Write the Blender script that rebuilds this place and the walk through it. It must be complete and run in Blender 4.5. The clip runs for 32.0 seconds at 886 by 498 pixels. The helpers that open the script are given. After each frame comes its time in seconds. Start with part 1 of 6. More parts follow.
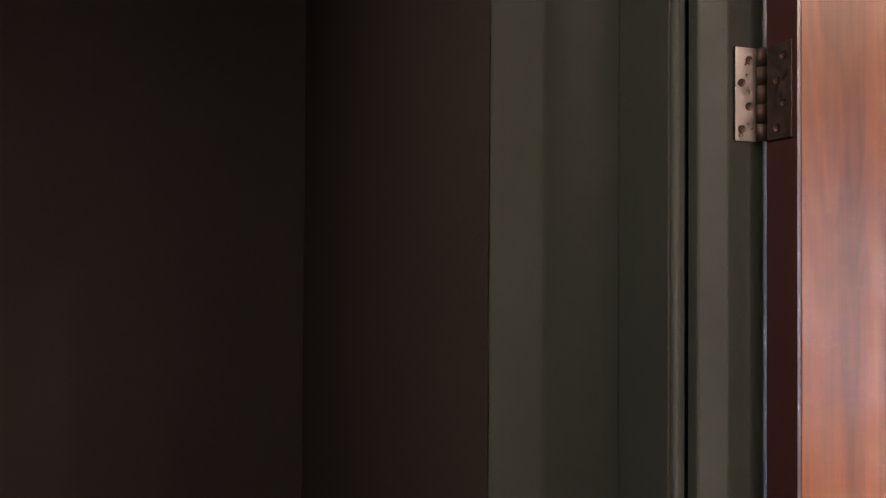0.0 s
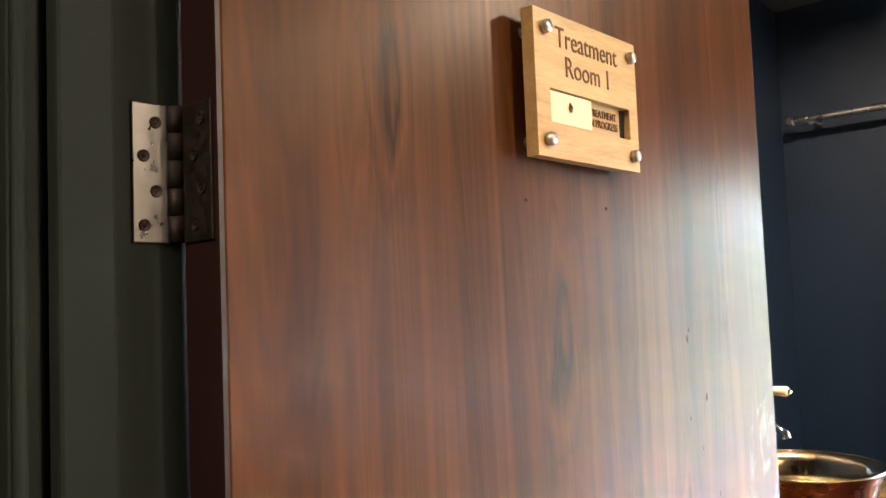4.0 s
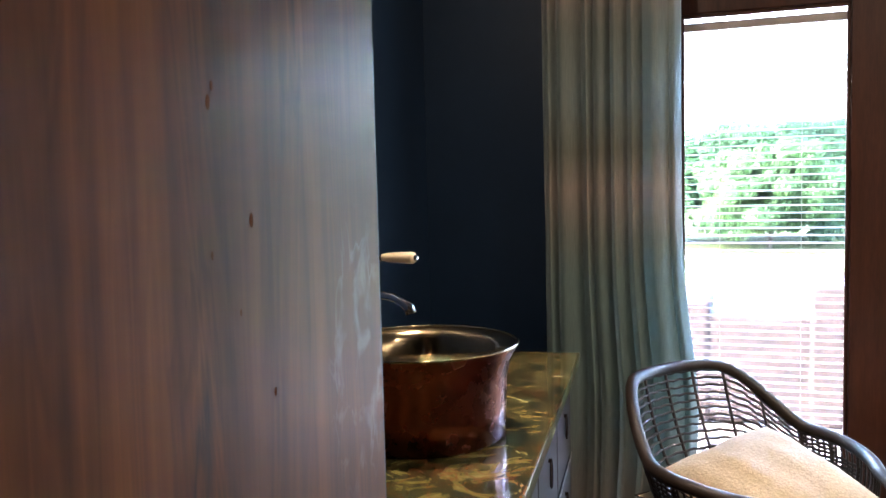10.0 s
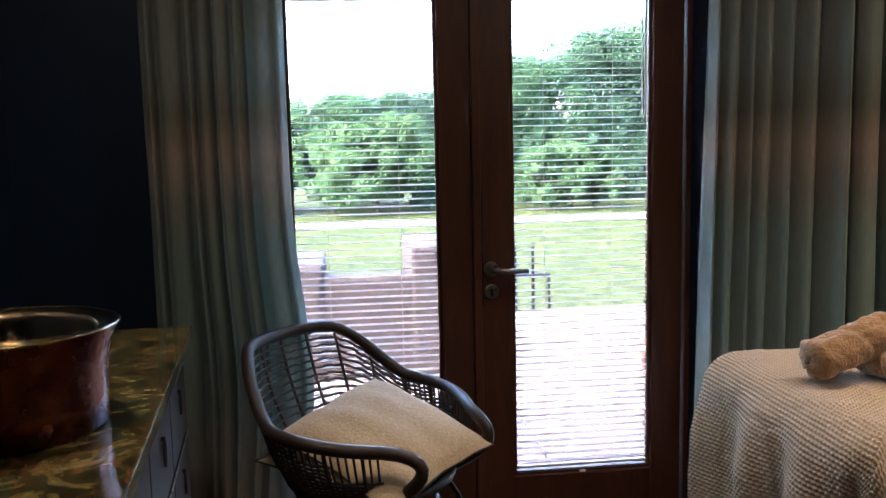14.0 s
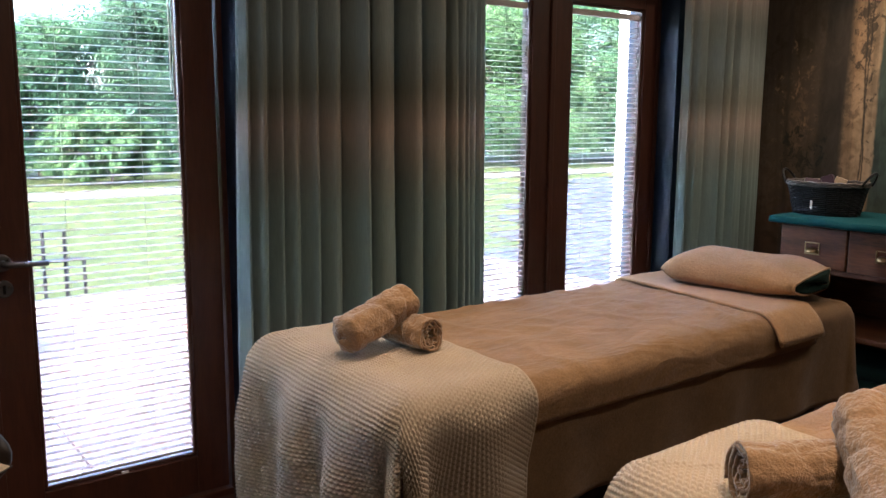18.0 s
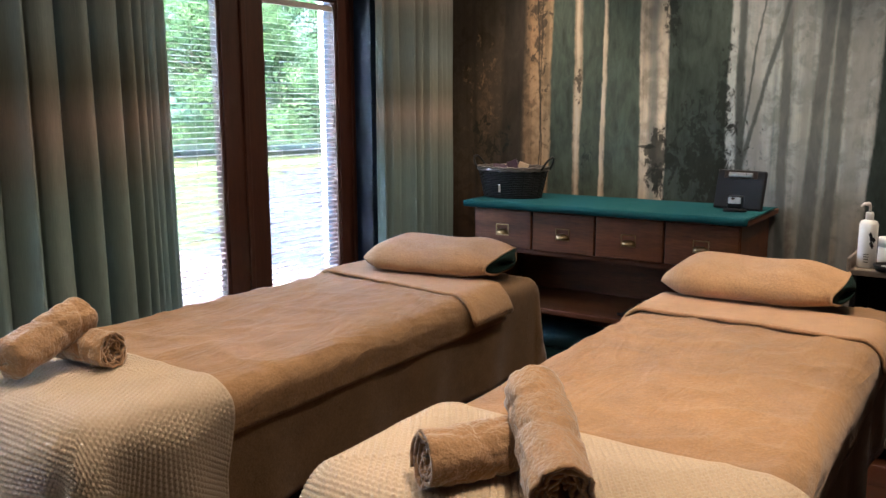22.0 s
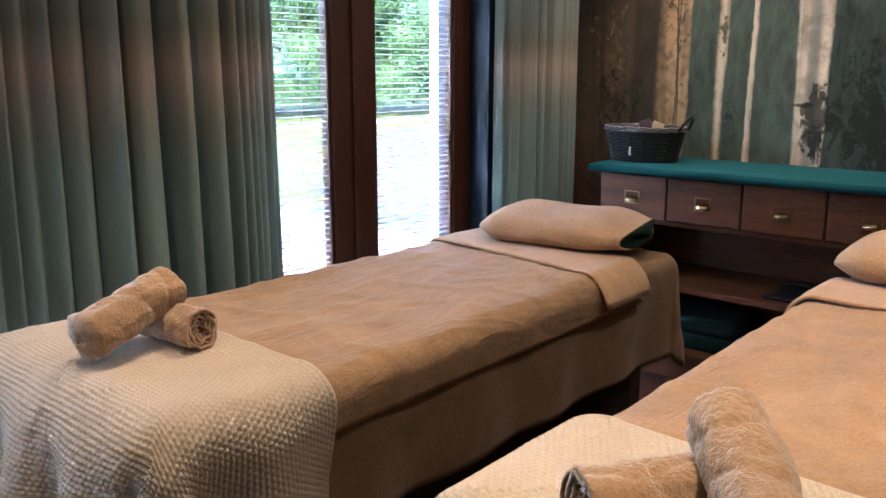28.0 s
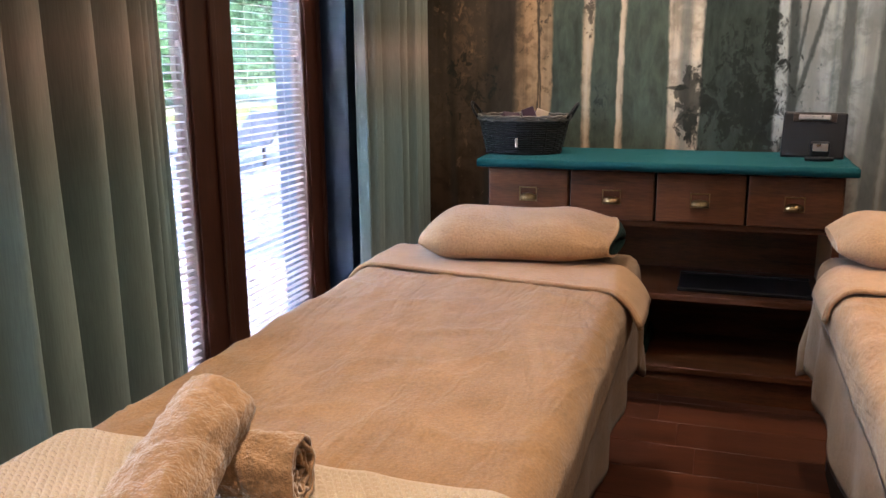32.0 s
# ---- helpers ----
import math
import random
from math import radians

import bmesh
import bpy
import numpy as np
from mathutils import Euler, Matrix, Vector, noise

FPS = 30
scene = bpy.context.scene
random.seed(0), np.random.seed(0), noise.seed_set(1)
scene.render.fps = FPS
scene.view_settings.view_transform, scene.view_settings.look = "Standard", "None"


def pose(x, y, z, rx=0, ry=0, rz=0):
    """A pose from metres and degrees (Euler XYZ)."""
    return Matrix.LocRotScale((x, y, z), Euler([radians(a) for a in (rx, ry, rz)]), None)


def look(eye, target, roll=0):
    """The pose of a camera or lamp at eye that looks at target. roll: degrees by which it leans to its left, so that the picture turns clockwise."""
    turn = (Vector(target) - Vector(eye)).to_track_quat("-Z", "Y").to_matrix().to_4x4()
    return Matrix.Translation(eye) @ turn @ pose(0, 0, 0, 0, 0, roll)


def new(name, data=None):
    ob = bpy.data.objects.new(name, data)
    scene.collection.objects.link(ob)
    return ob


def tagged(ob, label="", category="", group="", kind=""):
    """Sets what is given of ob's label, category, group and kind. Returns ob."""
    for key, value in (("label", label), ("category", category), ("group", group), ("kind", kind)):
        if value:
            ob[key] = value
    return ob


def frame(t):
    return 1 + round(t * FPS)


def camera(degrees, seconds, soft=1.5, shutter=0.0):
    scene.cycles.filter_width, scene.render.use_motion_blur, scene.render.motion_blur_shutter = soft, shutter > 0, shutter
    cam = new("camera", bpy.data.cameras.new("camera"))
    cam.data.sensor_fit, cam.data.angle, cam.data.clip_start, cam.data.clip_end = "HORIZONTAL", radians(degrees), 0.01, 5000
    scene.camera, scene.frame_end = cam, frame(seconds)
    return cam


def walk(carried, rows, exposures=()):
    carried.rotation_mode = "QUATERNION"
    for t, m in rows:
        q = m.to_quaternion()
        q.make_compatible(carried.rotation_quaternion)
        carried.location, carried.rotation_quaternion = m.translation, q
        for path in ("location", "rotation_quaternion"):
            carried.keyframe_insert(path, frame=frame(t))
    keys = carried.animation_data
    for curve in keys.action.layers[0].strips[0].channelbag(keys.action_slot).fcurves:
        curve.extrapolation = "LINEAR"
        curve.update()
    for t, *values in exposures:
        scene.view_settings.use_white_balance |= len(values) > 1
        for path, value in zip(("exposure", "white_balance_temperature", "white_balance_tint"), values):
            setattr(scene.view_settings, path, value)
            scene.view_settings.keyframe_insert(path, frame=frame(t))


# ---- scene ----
cam = camera(55.8, 32.0)
PATH = [
    (0, (-0.155, -3.668, 1.359), (-2.042, -3.008, 1.396), 0.4),
    (0.5, (-0.240, -3.686, 1.380), (-1.971, -2.695, 1.382), -1.0),
    (1, (-0.365, -3.75, 1.37), (-1.761, -2.318, 1.397), -1.3),
    (1.5, (-0.367, -3.698, 1.384), (-1.664, -2.175, 1.365), -1.5),
    (2, (-0.358, -3.601, 1.392), (-1.639, -2.065, 1.384), -1.5),
    (2.5, (-0.346, -3.487, 1.419), (-1.665, -1.984, 1.448), -1.3),
    (3, (-0.33, -3.427, 1.432), (-1.69, -1.962, 1.513), -2.1),
    (3.5, (-0.326, -3.399, 1.443), (-1.691, -1.942, 1.559), -2.0),
    (5.5, (-0.38, -3.269, 1.427), (-1.632, -1.716, 1.56), -3.4),
    (6, (-0.402, -3.198, 1.424), (-1.668, -1.658, 1.587), -2.1),
    (6.5, (-0.415, -3.143, 1.386), (-1.664, -1.589, 1.549), -1.4),
    (7, (-0.406, -3.116, 1.364), (-1.607, -1.519, 1.442), -1.4),
    (7.5, (-0.397, -3.076, 1.34), (-1.576, -1.461, 1.353), -0.9),
    (8, (-0.421, -2.958, 1.33), (-1.572, -1.324, 1.275), -0.2),
    (8.5, (-0.417, -2.902, 1.324), (-1.518, -1.236, 1.225), -0.1),
    (9, (-0.441, -2.872, 1.326), (-1.415, -1.131, 1.2), -0.7),
    (9.5, (-0.484, -2.857, 1.329), (-1.299, -1.036, 1.193), -0.9),
    (10, (-0.503, -2.853, 1.323), (-1.161, -0.971, 1.175), -1.4),
    (10.5, (-0.506, -2.859, 1.319), (-1.033, -0.937, 1.151), -1.5),
    (11, (-0.505, -2.864, 1.313), (-0.936, -0.919, 1.129), -1.5),
    (11.5, (-0.5, -2.873, 1.308), (-0.828, -0.91, 1.107), -1.8),
    (12, (-0.49, -2.882, 1.303), (-0.722, -0.908, 1.084), -1.8),
    (12.5, (-0.456, -2.907, 1.297), (-0.599, -0.925, 1.077), -1.9),
    (13, (-0.42, -2.919, 1.303), (-0.467, -0.932, 1.08), -1.9),
    (13.5, (-0.448, -2.892, 1.301), (-0.382, -0.905, 1.082), -1.7),
    (14, (-0.482, -2.842, 1.311), (-0.258, -0.869, 1.073), -1.3),
    (14.5, (-0.505, -2.798, 1.336), (-0.069, -0.865, 1.07), -0.6),
    (15, (-0.489, -2.788, 1.348), (0.123, -0.904, 1.073), -0.7),
    (15.5, (-0.481, -2.793, 1.35), (0.26, -0.956, 1.076), -0.9),
    (17.5, (-0.425, -2.79, 1.333), (0.677, -1.146, 1.045), -0.1),
    (18, (-0.419, -2.788, 1.333), (0.766, -1.207, 1.022), 0.3),
    (18.5, (-0.411, -2.79, 1.337), (0.835, -1.257, 1.024), 0.3),
    (19, (-0.395, -2.787, 1.341), (0.93, -1.318, 1.043), 0.3),
    (19.5, (-0.379, -2.782, 1.345), (1.018, -1.383, 1.046), 0.3),
    (20, (-0.364, -2.784, 1.341), (1.091, -1.448, 1.026), 0.2),
    (20.5, (-0.353, -2.787, 1.335), (1.154, -1.514, 1.005), -0.1),
    (21, (-0.341, -2.796, 1.325), (1.206, -1.575, 0.984), -0.4),
    (21.5, (-0.331, -2.809, 1.328), (1.256, -1.642, 0.98), -0.5),
    (22, (-0.322, -2.812, 1.342), (1.309, -1.704, 1.007), -0.2),
    (22.5, (-0.312, -2.809, 1.351), (1.361, -1.758, 1.037), 0.2),
    (23, (-0.301, -2.801, 1.363), (1.407, -1.805, 1.061), 0.3),
    (23.5, (-0.288, -2.794, 1.378), (1.447, -1.84, 1.095), 0.5),
    (24, (-0.276, -2.79, 1.397), (1.482, -1.868, 1.155), 0.9),
    (24.5, (-0.268, -2.786, 1.405), (1.501, -1.874, 1.201), 1.0),
    (26.5, (-0.149, -2.739, 1.382), (1.443, -1.556, 1.127), 0.5),
    (27, (-0.126, -2.71, 1.354), (1.421, -1.478, 1.054), 0.3),
    (27.5, (-0.115, -2.665, 1.331), (1.393, -1.404, 0.962), 0.2),
    (28, (-0.092, -2.548, 1.305), (1.38, -1.262, 0.881), 0.0),
    (28.5, (-0.078, -2.42, 1.299), (1.334, -1.077, 0.852), -0.6),
    (29, (-0.083, -2.347, 1.293), (1.29, -0.974, 0.815), -0.5),
    (29.5, (-0.074, -2.206, 1.272), (1.331, -0.868, 0.784), -1.0),
    (30, (-0.032, -2.037, 1.275), (1.462, -0.803, 0.779), -0.7),
    (30.5, (-0.003, -1.920, 1.278), (1.602, -0.828, 0.794), -0.2),
    (31, (-0.006, -1.766, 1.272), (1.715, -0.856, 0.812), -0.5),
    (31.5, (-0.038, -1.628, 1.276), (1.766, -0.891, 0.823), -1.1),
    (32, (-0.02, -1.519, 1.269), (1.832, -0.906, 0.828), -0.5),
]
EXPOSURE = [
    (0.0, 9.70, 6250, 36), (0.5, 9.55, 6000, 24), (1.0, 9.35, 6000, 18), (1.5, 9.25, 6050, 15), (2.0, 9.20, 6150, 13), (3.0, 8.90, 6350, 14), (6.0, 8.75, 6350, 16),
    (8.0, 8.60, 5900, 13), (9.0, 8.40, 5600, 14), (9.5, 7.75, 5650, 14), (10.0, 7.15, 5700, 14), (11.0, 6.35, 5600, 16), (12.0, 5.75, 5600, 14), (14.0, 5.72, 5700, 15), (15.5, 5.70, 5800, 18), (17.5, 5.75, 5700, 16),
    (20.0, 5.97, 5500, 12), (22.0, 6.17, 5600, 12), (24.0, 6.22, 5500, 14), (27.0, 6.27, 5500, 14), (29.0, 6.32, 5050, 13), (30.0, 6.27, 5100, 14), (31.0, 6.12, 5600, 16), (32.0, 6.37, 5700, 16),
]
walk(cam, [(t, look(eye, target, roll)) for t, eye, target, roll in PATH], EXPOSURE)

# ---- world, sun, lamps ----
world = bpy.data.worlds.new("sky")
scene.world = world
world.use_nodes = True
wn = world.node_tree.nodes
sky = wn.new("ShaderNodeTexSky")
sky.sky_type = "NISHITA"
sky.sun_disc = False
sky.sun_elevation, sky.sun_rotation = radians(44), radians(247)
sky.air_density, sky.dust_density = 1.0, 4.0
world.node_tree.links.new(sky.outputs["Color"], wn["Background"].inputs["Color"])
wn["Background"].inputs["Strength"].default_value = 0.15

sun = new("sun", bpy.data.lights.new("sun", "SUN"))
sun.data.energy, sun.data.angle, sun.data.color = 0.5, radians(26), (1.0, 0.97, 0.92)
sun.matrix_world = look((-15.7, -6.7, 16.5), (0.0, 0.0, 0.0))

CEIL = 2.50
# downlights: place, power, spread in degrees, lean towards the mural
# the one at (-0.3, -4.3) is added, unseen, to brighten the corridor walls
LAMPS = [(0.42, -1.15, 0.85, 80, 0.0), (0.75, -2.55, 1.9, 66, 0.0), (2.0, -2.50, 2.1, 64, 0.0), (1.45, -1.15, 1.10, 74, 0.0), (3.10, -0.85, 1.15, 70, 0.20), (3.10, -1.75, 1.05, 70, 0.20), (3.10, -2.65, 0.78, 68, 0.20), (-0.3, -4.3, 0.003, 170, 0.0), (-0.98, -1.30, 0.55, 62, 0.0)]
for lx, ly, power, spread, lean in LAMPS:
    lamp = new("downlight_beam", bpy.data.lights.new("downlight_beam", "SPOT"))
    lamp.data.energy, lamp.data.color = power, (1.0, 0.72, 0.45)
    lamp.data.spot_size, lamp.data.spot_blend, lamp.data.shadow_soft_size = radians(spread), 0.7, 0.03
    lamp.matrix_world = look((lx, ly, CEIL - 0.02), (lx + lean, ly, CEIL - 1.0))

# the sky's light in the two window openings
for wx, power in ((-0.045, 0.085), (2.235, 0.10)):
    pane = new("window_daylight", bpy.data.lights.new("window_daylight", "AREA"))
    pane.data.shape, pane.data.size, pane.data.size_y = "RECTANGLE", 1.40, 1.80
    pane.data.energy, pane.data.color = power, (0.78, 0.97, 0.98)
    pane.matrix_world = look((wx, -0.148, 1.00), (wx, -1.0, 1.00))

# ---- materials ----
def mat(name, rough=0.6, metal=0.0, spec=0.5):
    m = bpy.data.materials.new(name)
    m.use_nodes = True
    b = m.node_tree.nodes["Principled BSDF"]
    b.inputs["Roughness"].default_value = rough
    b.inputs["Metallic"].default_value = metal
    b.inputs["Specular IOR Level"].default_value = spec
    return m, m.node_tree, b


def node(nt, kind, **values):
    n = nt.nodes.new(kind)
    for key, v in values.items():
        n.inputs[key.replace("_", " ")].default_value = v
    return n


def coords(nt, scale=(1, 1, 1), kind="Object", rot=(0, 0, 0)):
    tc = nt.nodes.new("ShaderNodeTexCoord")
    mp = nt.nodes.new("ShaderNodeMapping")
    mp.inputs["Scale"].default_value = scale
    mp.inputs["Rotation"].default_value = rot
    nt.links.new(tc.outputs[kind], mp.inputs["Vector"])
    return mp.outputs["Vector"]


def ramp(nt, fac, stops):
    r = nt.nodes.new("ShaderNodeValToRGB")
    e = r.color_ramp.elements
    while len(e) < len(stops):
        e.new(0.5)
    for el, (p, c) in zip(e, stops):
        el.position, el.color = p, (*c, 1)
    nt.links.new(fac, r.inputs["Fac"])
    return r.outputs["Color"]


def bump(nt, b, height, strength=0.3, distance=0.01):
    n = nt.nodes.new("ShaderNodeBump")
    n.inputs["Strength"].default_value, n.inputs["Distance"].default_value = strength, distance
    nt.links.new(height, n.inputs["Height"])
    nt.links.new(n.outputs["Normal"], b.inputs["Normal"])


def mix(nt, fac, a, b, kind="MIX"):
    n = nt.nodes.new("ShaderNodeMix")
    n.data_type, n.blend_type = "RGBA", kind
    for sock, v in ((n.inputs[0], fac), (n.inputs[6], a), (n.inputs[7], b)):
        if isinstance(v, (int, float)):
            sock.default_value = v
        elif isinstance(v, tuple):
            sock.default_value = (*v, 1)
        else:
            nt.links.new(v, sock)
    return n.outputs[2]


def noise_fac(nt, vec, scale=5.0, detail=4.0, rough=0.55, dist=0.0):
    n = node(nt, "ShaderNodeTexNoise", Scale=scale, Detail=detail, Roughness=rough, Distortion=dist)
    nt.links.new(vec, n.inputs["Vector"])
    return n.outputs["Fac"]


def plain(name, color, rough=0.6, metal=0.0, var=0.12, scale=12.0, relief=0.0, spec=0.5, fine=80.0):
    """One colour with mottling at two scales and a little relief."""
    m, nt, b = mat(name, rough, metal, spec)
    vec = coords(nt)
    f1, f2 = noise_fac(nt, vec, scale, 5.0), noise_fac(nt, vec, scale * 7, 3.0)
    lo, hi = tuple(c * (1 - var) for c in color), tuple(min(1, c * (1 + var)) for c in color)
    c1 = ramp(nt, f1, [(0.3, lo), (0.7, hi)])
    c2 = mix(nt, 0.35, c1, ramp(nt, f2, [(0.3, lo), (0.7, hi)]))
    nt.links.new(c2, b.inputs["Base Color"])
    if relief:
        bump(nt, b, noise_fac(nt, vec, fine, 4.0), relief, 0.004)
    return m


def wood(name, dark, mid, light, rough=0.35, along="z", scale=1.0, relief=0.05, spec=0.5, shift=0.0):
    """Straight grained wood: long streaks, cathedral figure and fine pores along one axis."""
    m, nt, b = mat(name, rough, 0.0, spec)
    k = {"x": (0.10, 1, 1), "y": (1, 0.10, 1), "z": (1, 1, 0.10)}[along]
    vec = coords(nt, tuple(c * scale for c in k))
    oi = nt.nodes.new("ShaderNodeObjectInfo")
    off = nt.nodes.new("ShaderNodeVectorMath")
    off.operation = "MULTIPLY_ADD"
    off.inputs[1].default_value = (7.0, 7.0, 7.0)
    nt.links.new(oi.outputs["Random"], off.inputs[0])
    nt.links.new(vec, off.inputs[2])
    v = off.outputs[0]
    broad = noise_fac(nt, v, 4.0, 3.0, 0.5, 1.2)
    streak = noise_fac(nt, v, 26.0, 5.0, 0.6, 0.6)
    fine = noise_fac(nt, v, 140.0, 3.0, 0.6)
    base = ramp(nt, broad, [(0.30, dark), (0.5, mid), (0.72, light)])
    lines = ramp(nt, streak, [(0.32, dark), (0.55, mid), (0.75, light)])
    col = mix(nt, 0.5, base, lines)
    col = mix(nt, 0.25, col, ramp(nt, fine, [(0.35, dark), (0.65, light)]))
    nt.links.new(col, b.inputs["Base Color"])
    bump(nt, b, fine, relief, 0.002)
    return m


def rings(nt, vec, centre, size, warp):
    """Nested tall ovals of grain about a centre; also how far out from it a place lies."""
    sub = nt.nodes.new("ShaderNodeVectorMath")
    sub.operation = "SUBTRACT"
    sub.inputs[1].default_value = centre
    nt.links.new(vec, sub.inputs[0])
    mul = nt.nodes.new("ShaderNodeVectorMath")
    mul.operation = "MULTIPLY"
    mul.inputs[1].default_value = (0, 1 / size[0], 1 / size[1])
    nt.links.new(sub.outputs[0], mul.inputs[0])
    ln = nt.nodes.new("ShaderNodeVectorMath")
    ln.operation = "LENGTH"
    nt.links.new(mul.outputs[0], ln.inputs[0])
    add = nt.nodes.new("ShaderNodeMath")
    add.operation = "MULTIPLY_ADD"
    add.inputs[1].default_value = 1.1
    nt.links.new(warp, add.inputs[0])
    nt.links.new(ln.outputs["Value"], add.inputs[2])
    pp = nt.nodes.new("ShaderNodeMath")
    pp.operation = "PINGPONG"
    pp.inputs[1].default_value = 0.17
    nt.links.new(add.outputs[0], pp.inputs[0])
    return ramp(nt, pp.outputs[0], [(0.0, (0.22, 0.22, 0.22)), (0.06, (0.75, 0.75, 0.75)), (0.17, (1.18, 1.18, 1.18))]), ramp(nt, add.outputs[0], [(0.95, (1, 1, 1)), (1.0, (0, 0, 0))])


def door_laminate(name):
    """Walnut print: broad dark and ruddy bands, arched figure and fine straight pores."""
    m, nt, b = mat(name, 0.315, 0.0, 0.15)
    dark, low, mid, light = (0.028, 0.0094, 0.0036), (0.048, 0.0158, 0.0054), (0.082, 0.0278, 0.0082), (0.150, 0.0540, 0.0150)
    obj = coords(nt)
    bands = noise_fac(nt, coords(nt, (1, 1, 0.030)), 8.5, 2.0, 0.5, 0.25)
    arch = noise_fac(nt, coords(nt, (1, 1, 0.085)), 8.0, 2.0, 0.4, 2.2)
    lines = nt.nodes.new("ShaderNodeMath")
    lines.operation = "PINGPONG"
    lines.inputs[1].default_value = 0.04
    nt.links.new(arch, lines.inputs[0])
    lift = nt.nodes.new("ShaderNodeMath")
    lift.operation = "MULTIPLY"
    lift.inputs[1].default_value = 25.0
    nt.links.new(lines.outputs[0], lift.inputs[0])
    streak = noise_fac(nt, coords(nt, (1, 1, 0.035)), 19.0, 5.0, 0.62, 0.5)
    pores = noise_fac(nt, coords(nt, (1, 1, 0.030)), 230.0, 2.0, 0.6)
    c = ramp(nt, bands, [(0.37, dark), (0.43, mid), (0.48, low), (0.53, light), (0.58, low), (0.64, mid)])
    c = mix(nt, 0.24, c, ramp(nt, lift.outputs[0], [(0.05, dark), (0.45, mid), (0.95, light)]))
    c = mix(nt, 0.40, c, ramp(nt, streak, [(0.36, dark), (0.50, mid), (0.66, light)]))
    c = mix(nt, 0.09, c, ramp(nt, pores, [(0.35, dark), (0.65, light)]))
    warp = noise_fac(nt, coords(nt, (1, 1, 0.16)), 16.0, 4.0, 0.6, 0.8)
    for centre, size in (((0, -2.665, 1.41), (0.085, 0.33)), ((0, -2.90, 1.62), (0.07, 0.30)), ((0, -2.82, 0.95), (0.09, 0.42)), ((0, -2.42, 1.12), (0.075, 0.36)), ((0, -2.27, 1.55), (0.06, 0.36))):
        ring, inside = rings(nt, obj, centre, size, warp)
        c = mix(nt, inside, c, mix(nt, 0.95, c, mix(nt, 1.0, c, ring, "MULTIPLY")))
    # dried wipe marks by the handle edge
    blot = noise_fac(nt, coords(nt, (1, 1, 0.6)), 34.0, 3.0, 0.5, 0.5)
    ring, inside = rings(nt, obj, (0, -2.165, 1.17), (0.16, 0.34), blot)
    marks = mix(nt, 1.0, inside, ramp(nt, blot, [(0.50, (0, 0, 0)), (0.62, (0.30, 0.30, 0.30))]), "MULTIPLY")
    c = mix(nt, marks, c, (0.30, 0.26, 0.21))
    nt.links.new(c, b.inputs["Base Color"])
    return m


def fleece(name, color, rough=0.95, relief=0.5, scale=1.0, sheen=0.15, var=0.26, crease=0.0):
    m, nt, b = mat(name, rough, 0.0, 0.2)
    vec = coords(nt)
    lo, hi = tuple(c * (1 - var) for c in color), tuple(c * (1 + var) for c in color)
    patch = ramp(nt, noise_fac(nt, vec, 9.0 * scale, 6.0, 0.65), [(0.33, lo), (0.68, hi)])
    tuft = ramp(nt, noise_fac(nt, vec, 170.0 * scale, 3.0, 0.7), [(0.32, tuple(c * 0.62 for c in color)), (0.68, tuple(c * 1.3 for c in color))])
    nt.links.new(mix(nt, 0.5, patch, tuft), b.inputs["Base Color"])
    b.inputs["Sheen Weight"].default_value = sheen
    b.inputs["Sheen Roughness"].default_value = 0.5
    h = nt.nodes.new("ShaderNodeMath")
    h.operation = "ADD"
    nt.links.new(noise_fac(nt, vec, 150.0 * scale, 3.0, 0.7), h.inputs[0])
    nt.links.new(noise_fac(nt, vec, 38.0 * scale, 4.0, 0.6), h.inputs[1])
    height = h.outputs[0]
    if crease:
        long = noise_fac(nt, coords(nt, (1.4, 4.5, 4.0), rot=(0, 0, 0.25)), 1.8, 3.0, 0.55, 0.6)
        ridge = nt.nodes.new("ShaderNodeMath")
        ridge.operation = "PINGPONG"
        ridge.inputs[1].default_value = 0.11
        nt.links.new(long, ridge.inputs[0])
        add = nt.nodes.new("ShaderNodeMath")
        add.operation = "MULTIPLY_ADD"
        add.inputs[1].default_value = crease
        nt.links.new(ridge.outputs[0], add.inputs[0])
        nt.links.new(height, add.inputs[2])
        height = add.outputs[0]
    bump(nt, b, height, relief, 0.006)
    return m


def waffle(name, color):
    """Chunky woven cotton: mottled, with a fine thread relief; its pads are modelled."""
    m, nt, b = mat(name, 0.95, 0.0, 0.2)
    tc = nt.nodes.new("ShaderNodeTexCoord")
    uv = tc.outputs["UV"]
    big = ramp(nt, noise_fac(nt, uv, 7.0, 4.0), [(0.3, tuple(c * 0.88 for c in color)), (0.7, color)])
    thread = ramp(nt, noise_fac(nt, uv, 420.0, 3.0, 0.7), [(0.3, (0.74, 0.72, 0.70)), (0.65, (1, 1, 1))])
    nt.links.new(mix(nt, 1.0, big, thread, "MULTIPLY"), b.inputs["Base Color"])
    b.inputs["Sheen Weight"].default_value = 0.2
    bump(nt, b, noise_fac(nt, uv, 480.0, 3.0, 0.7), 0.5, 0.003)
    return m


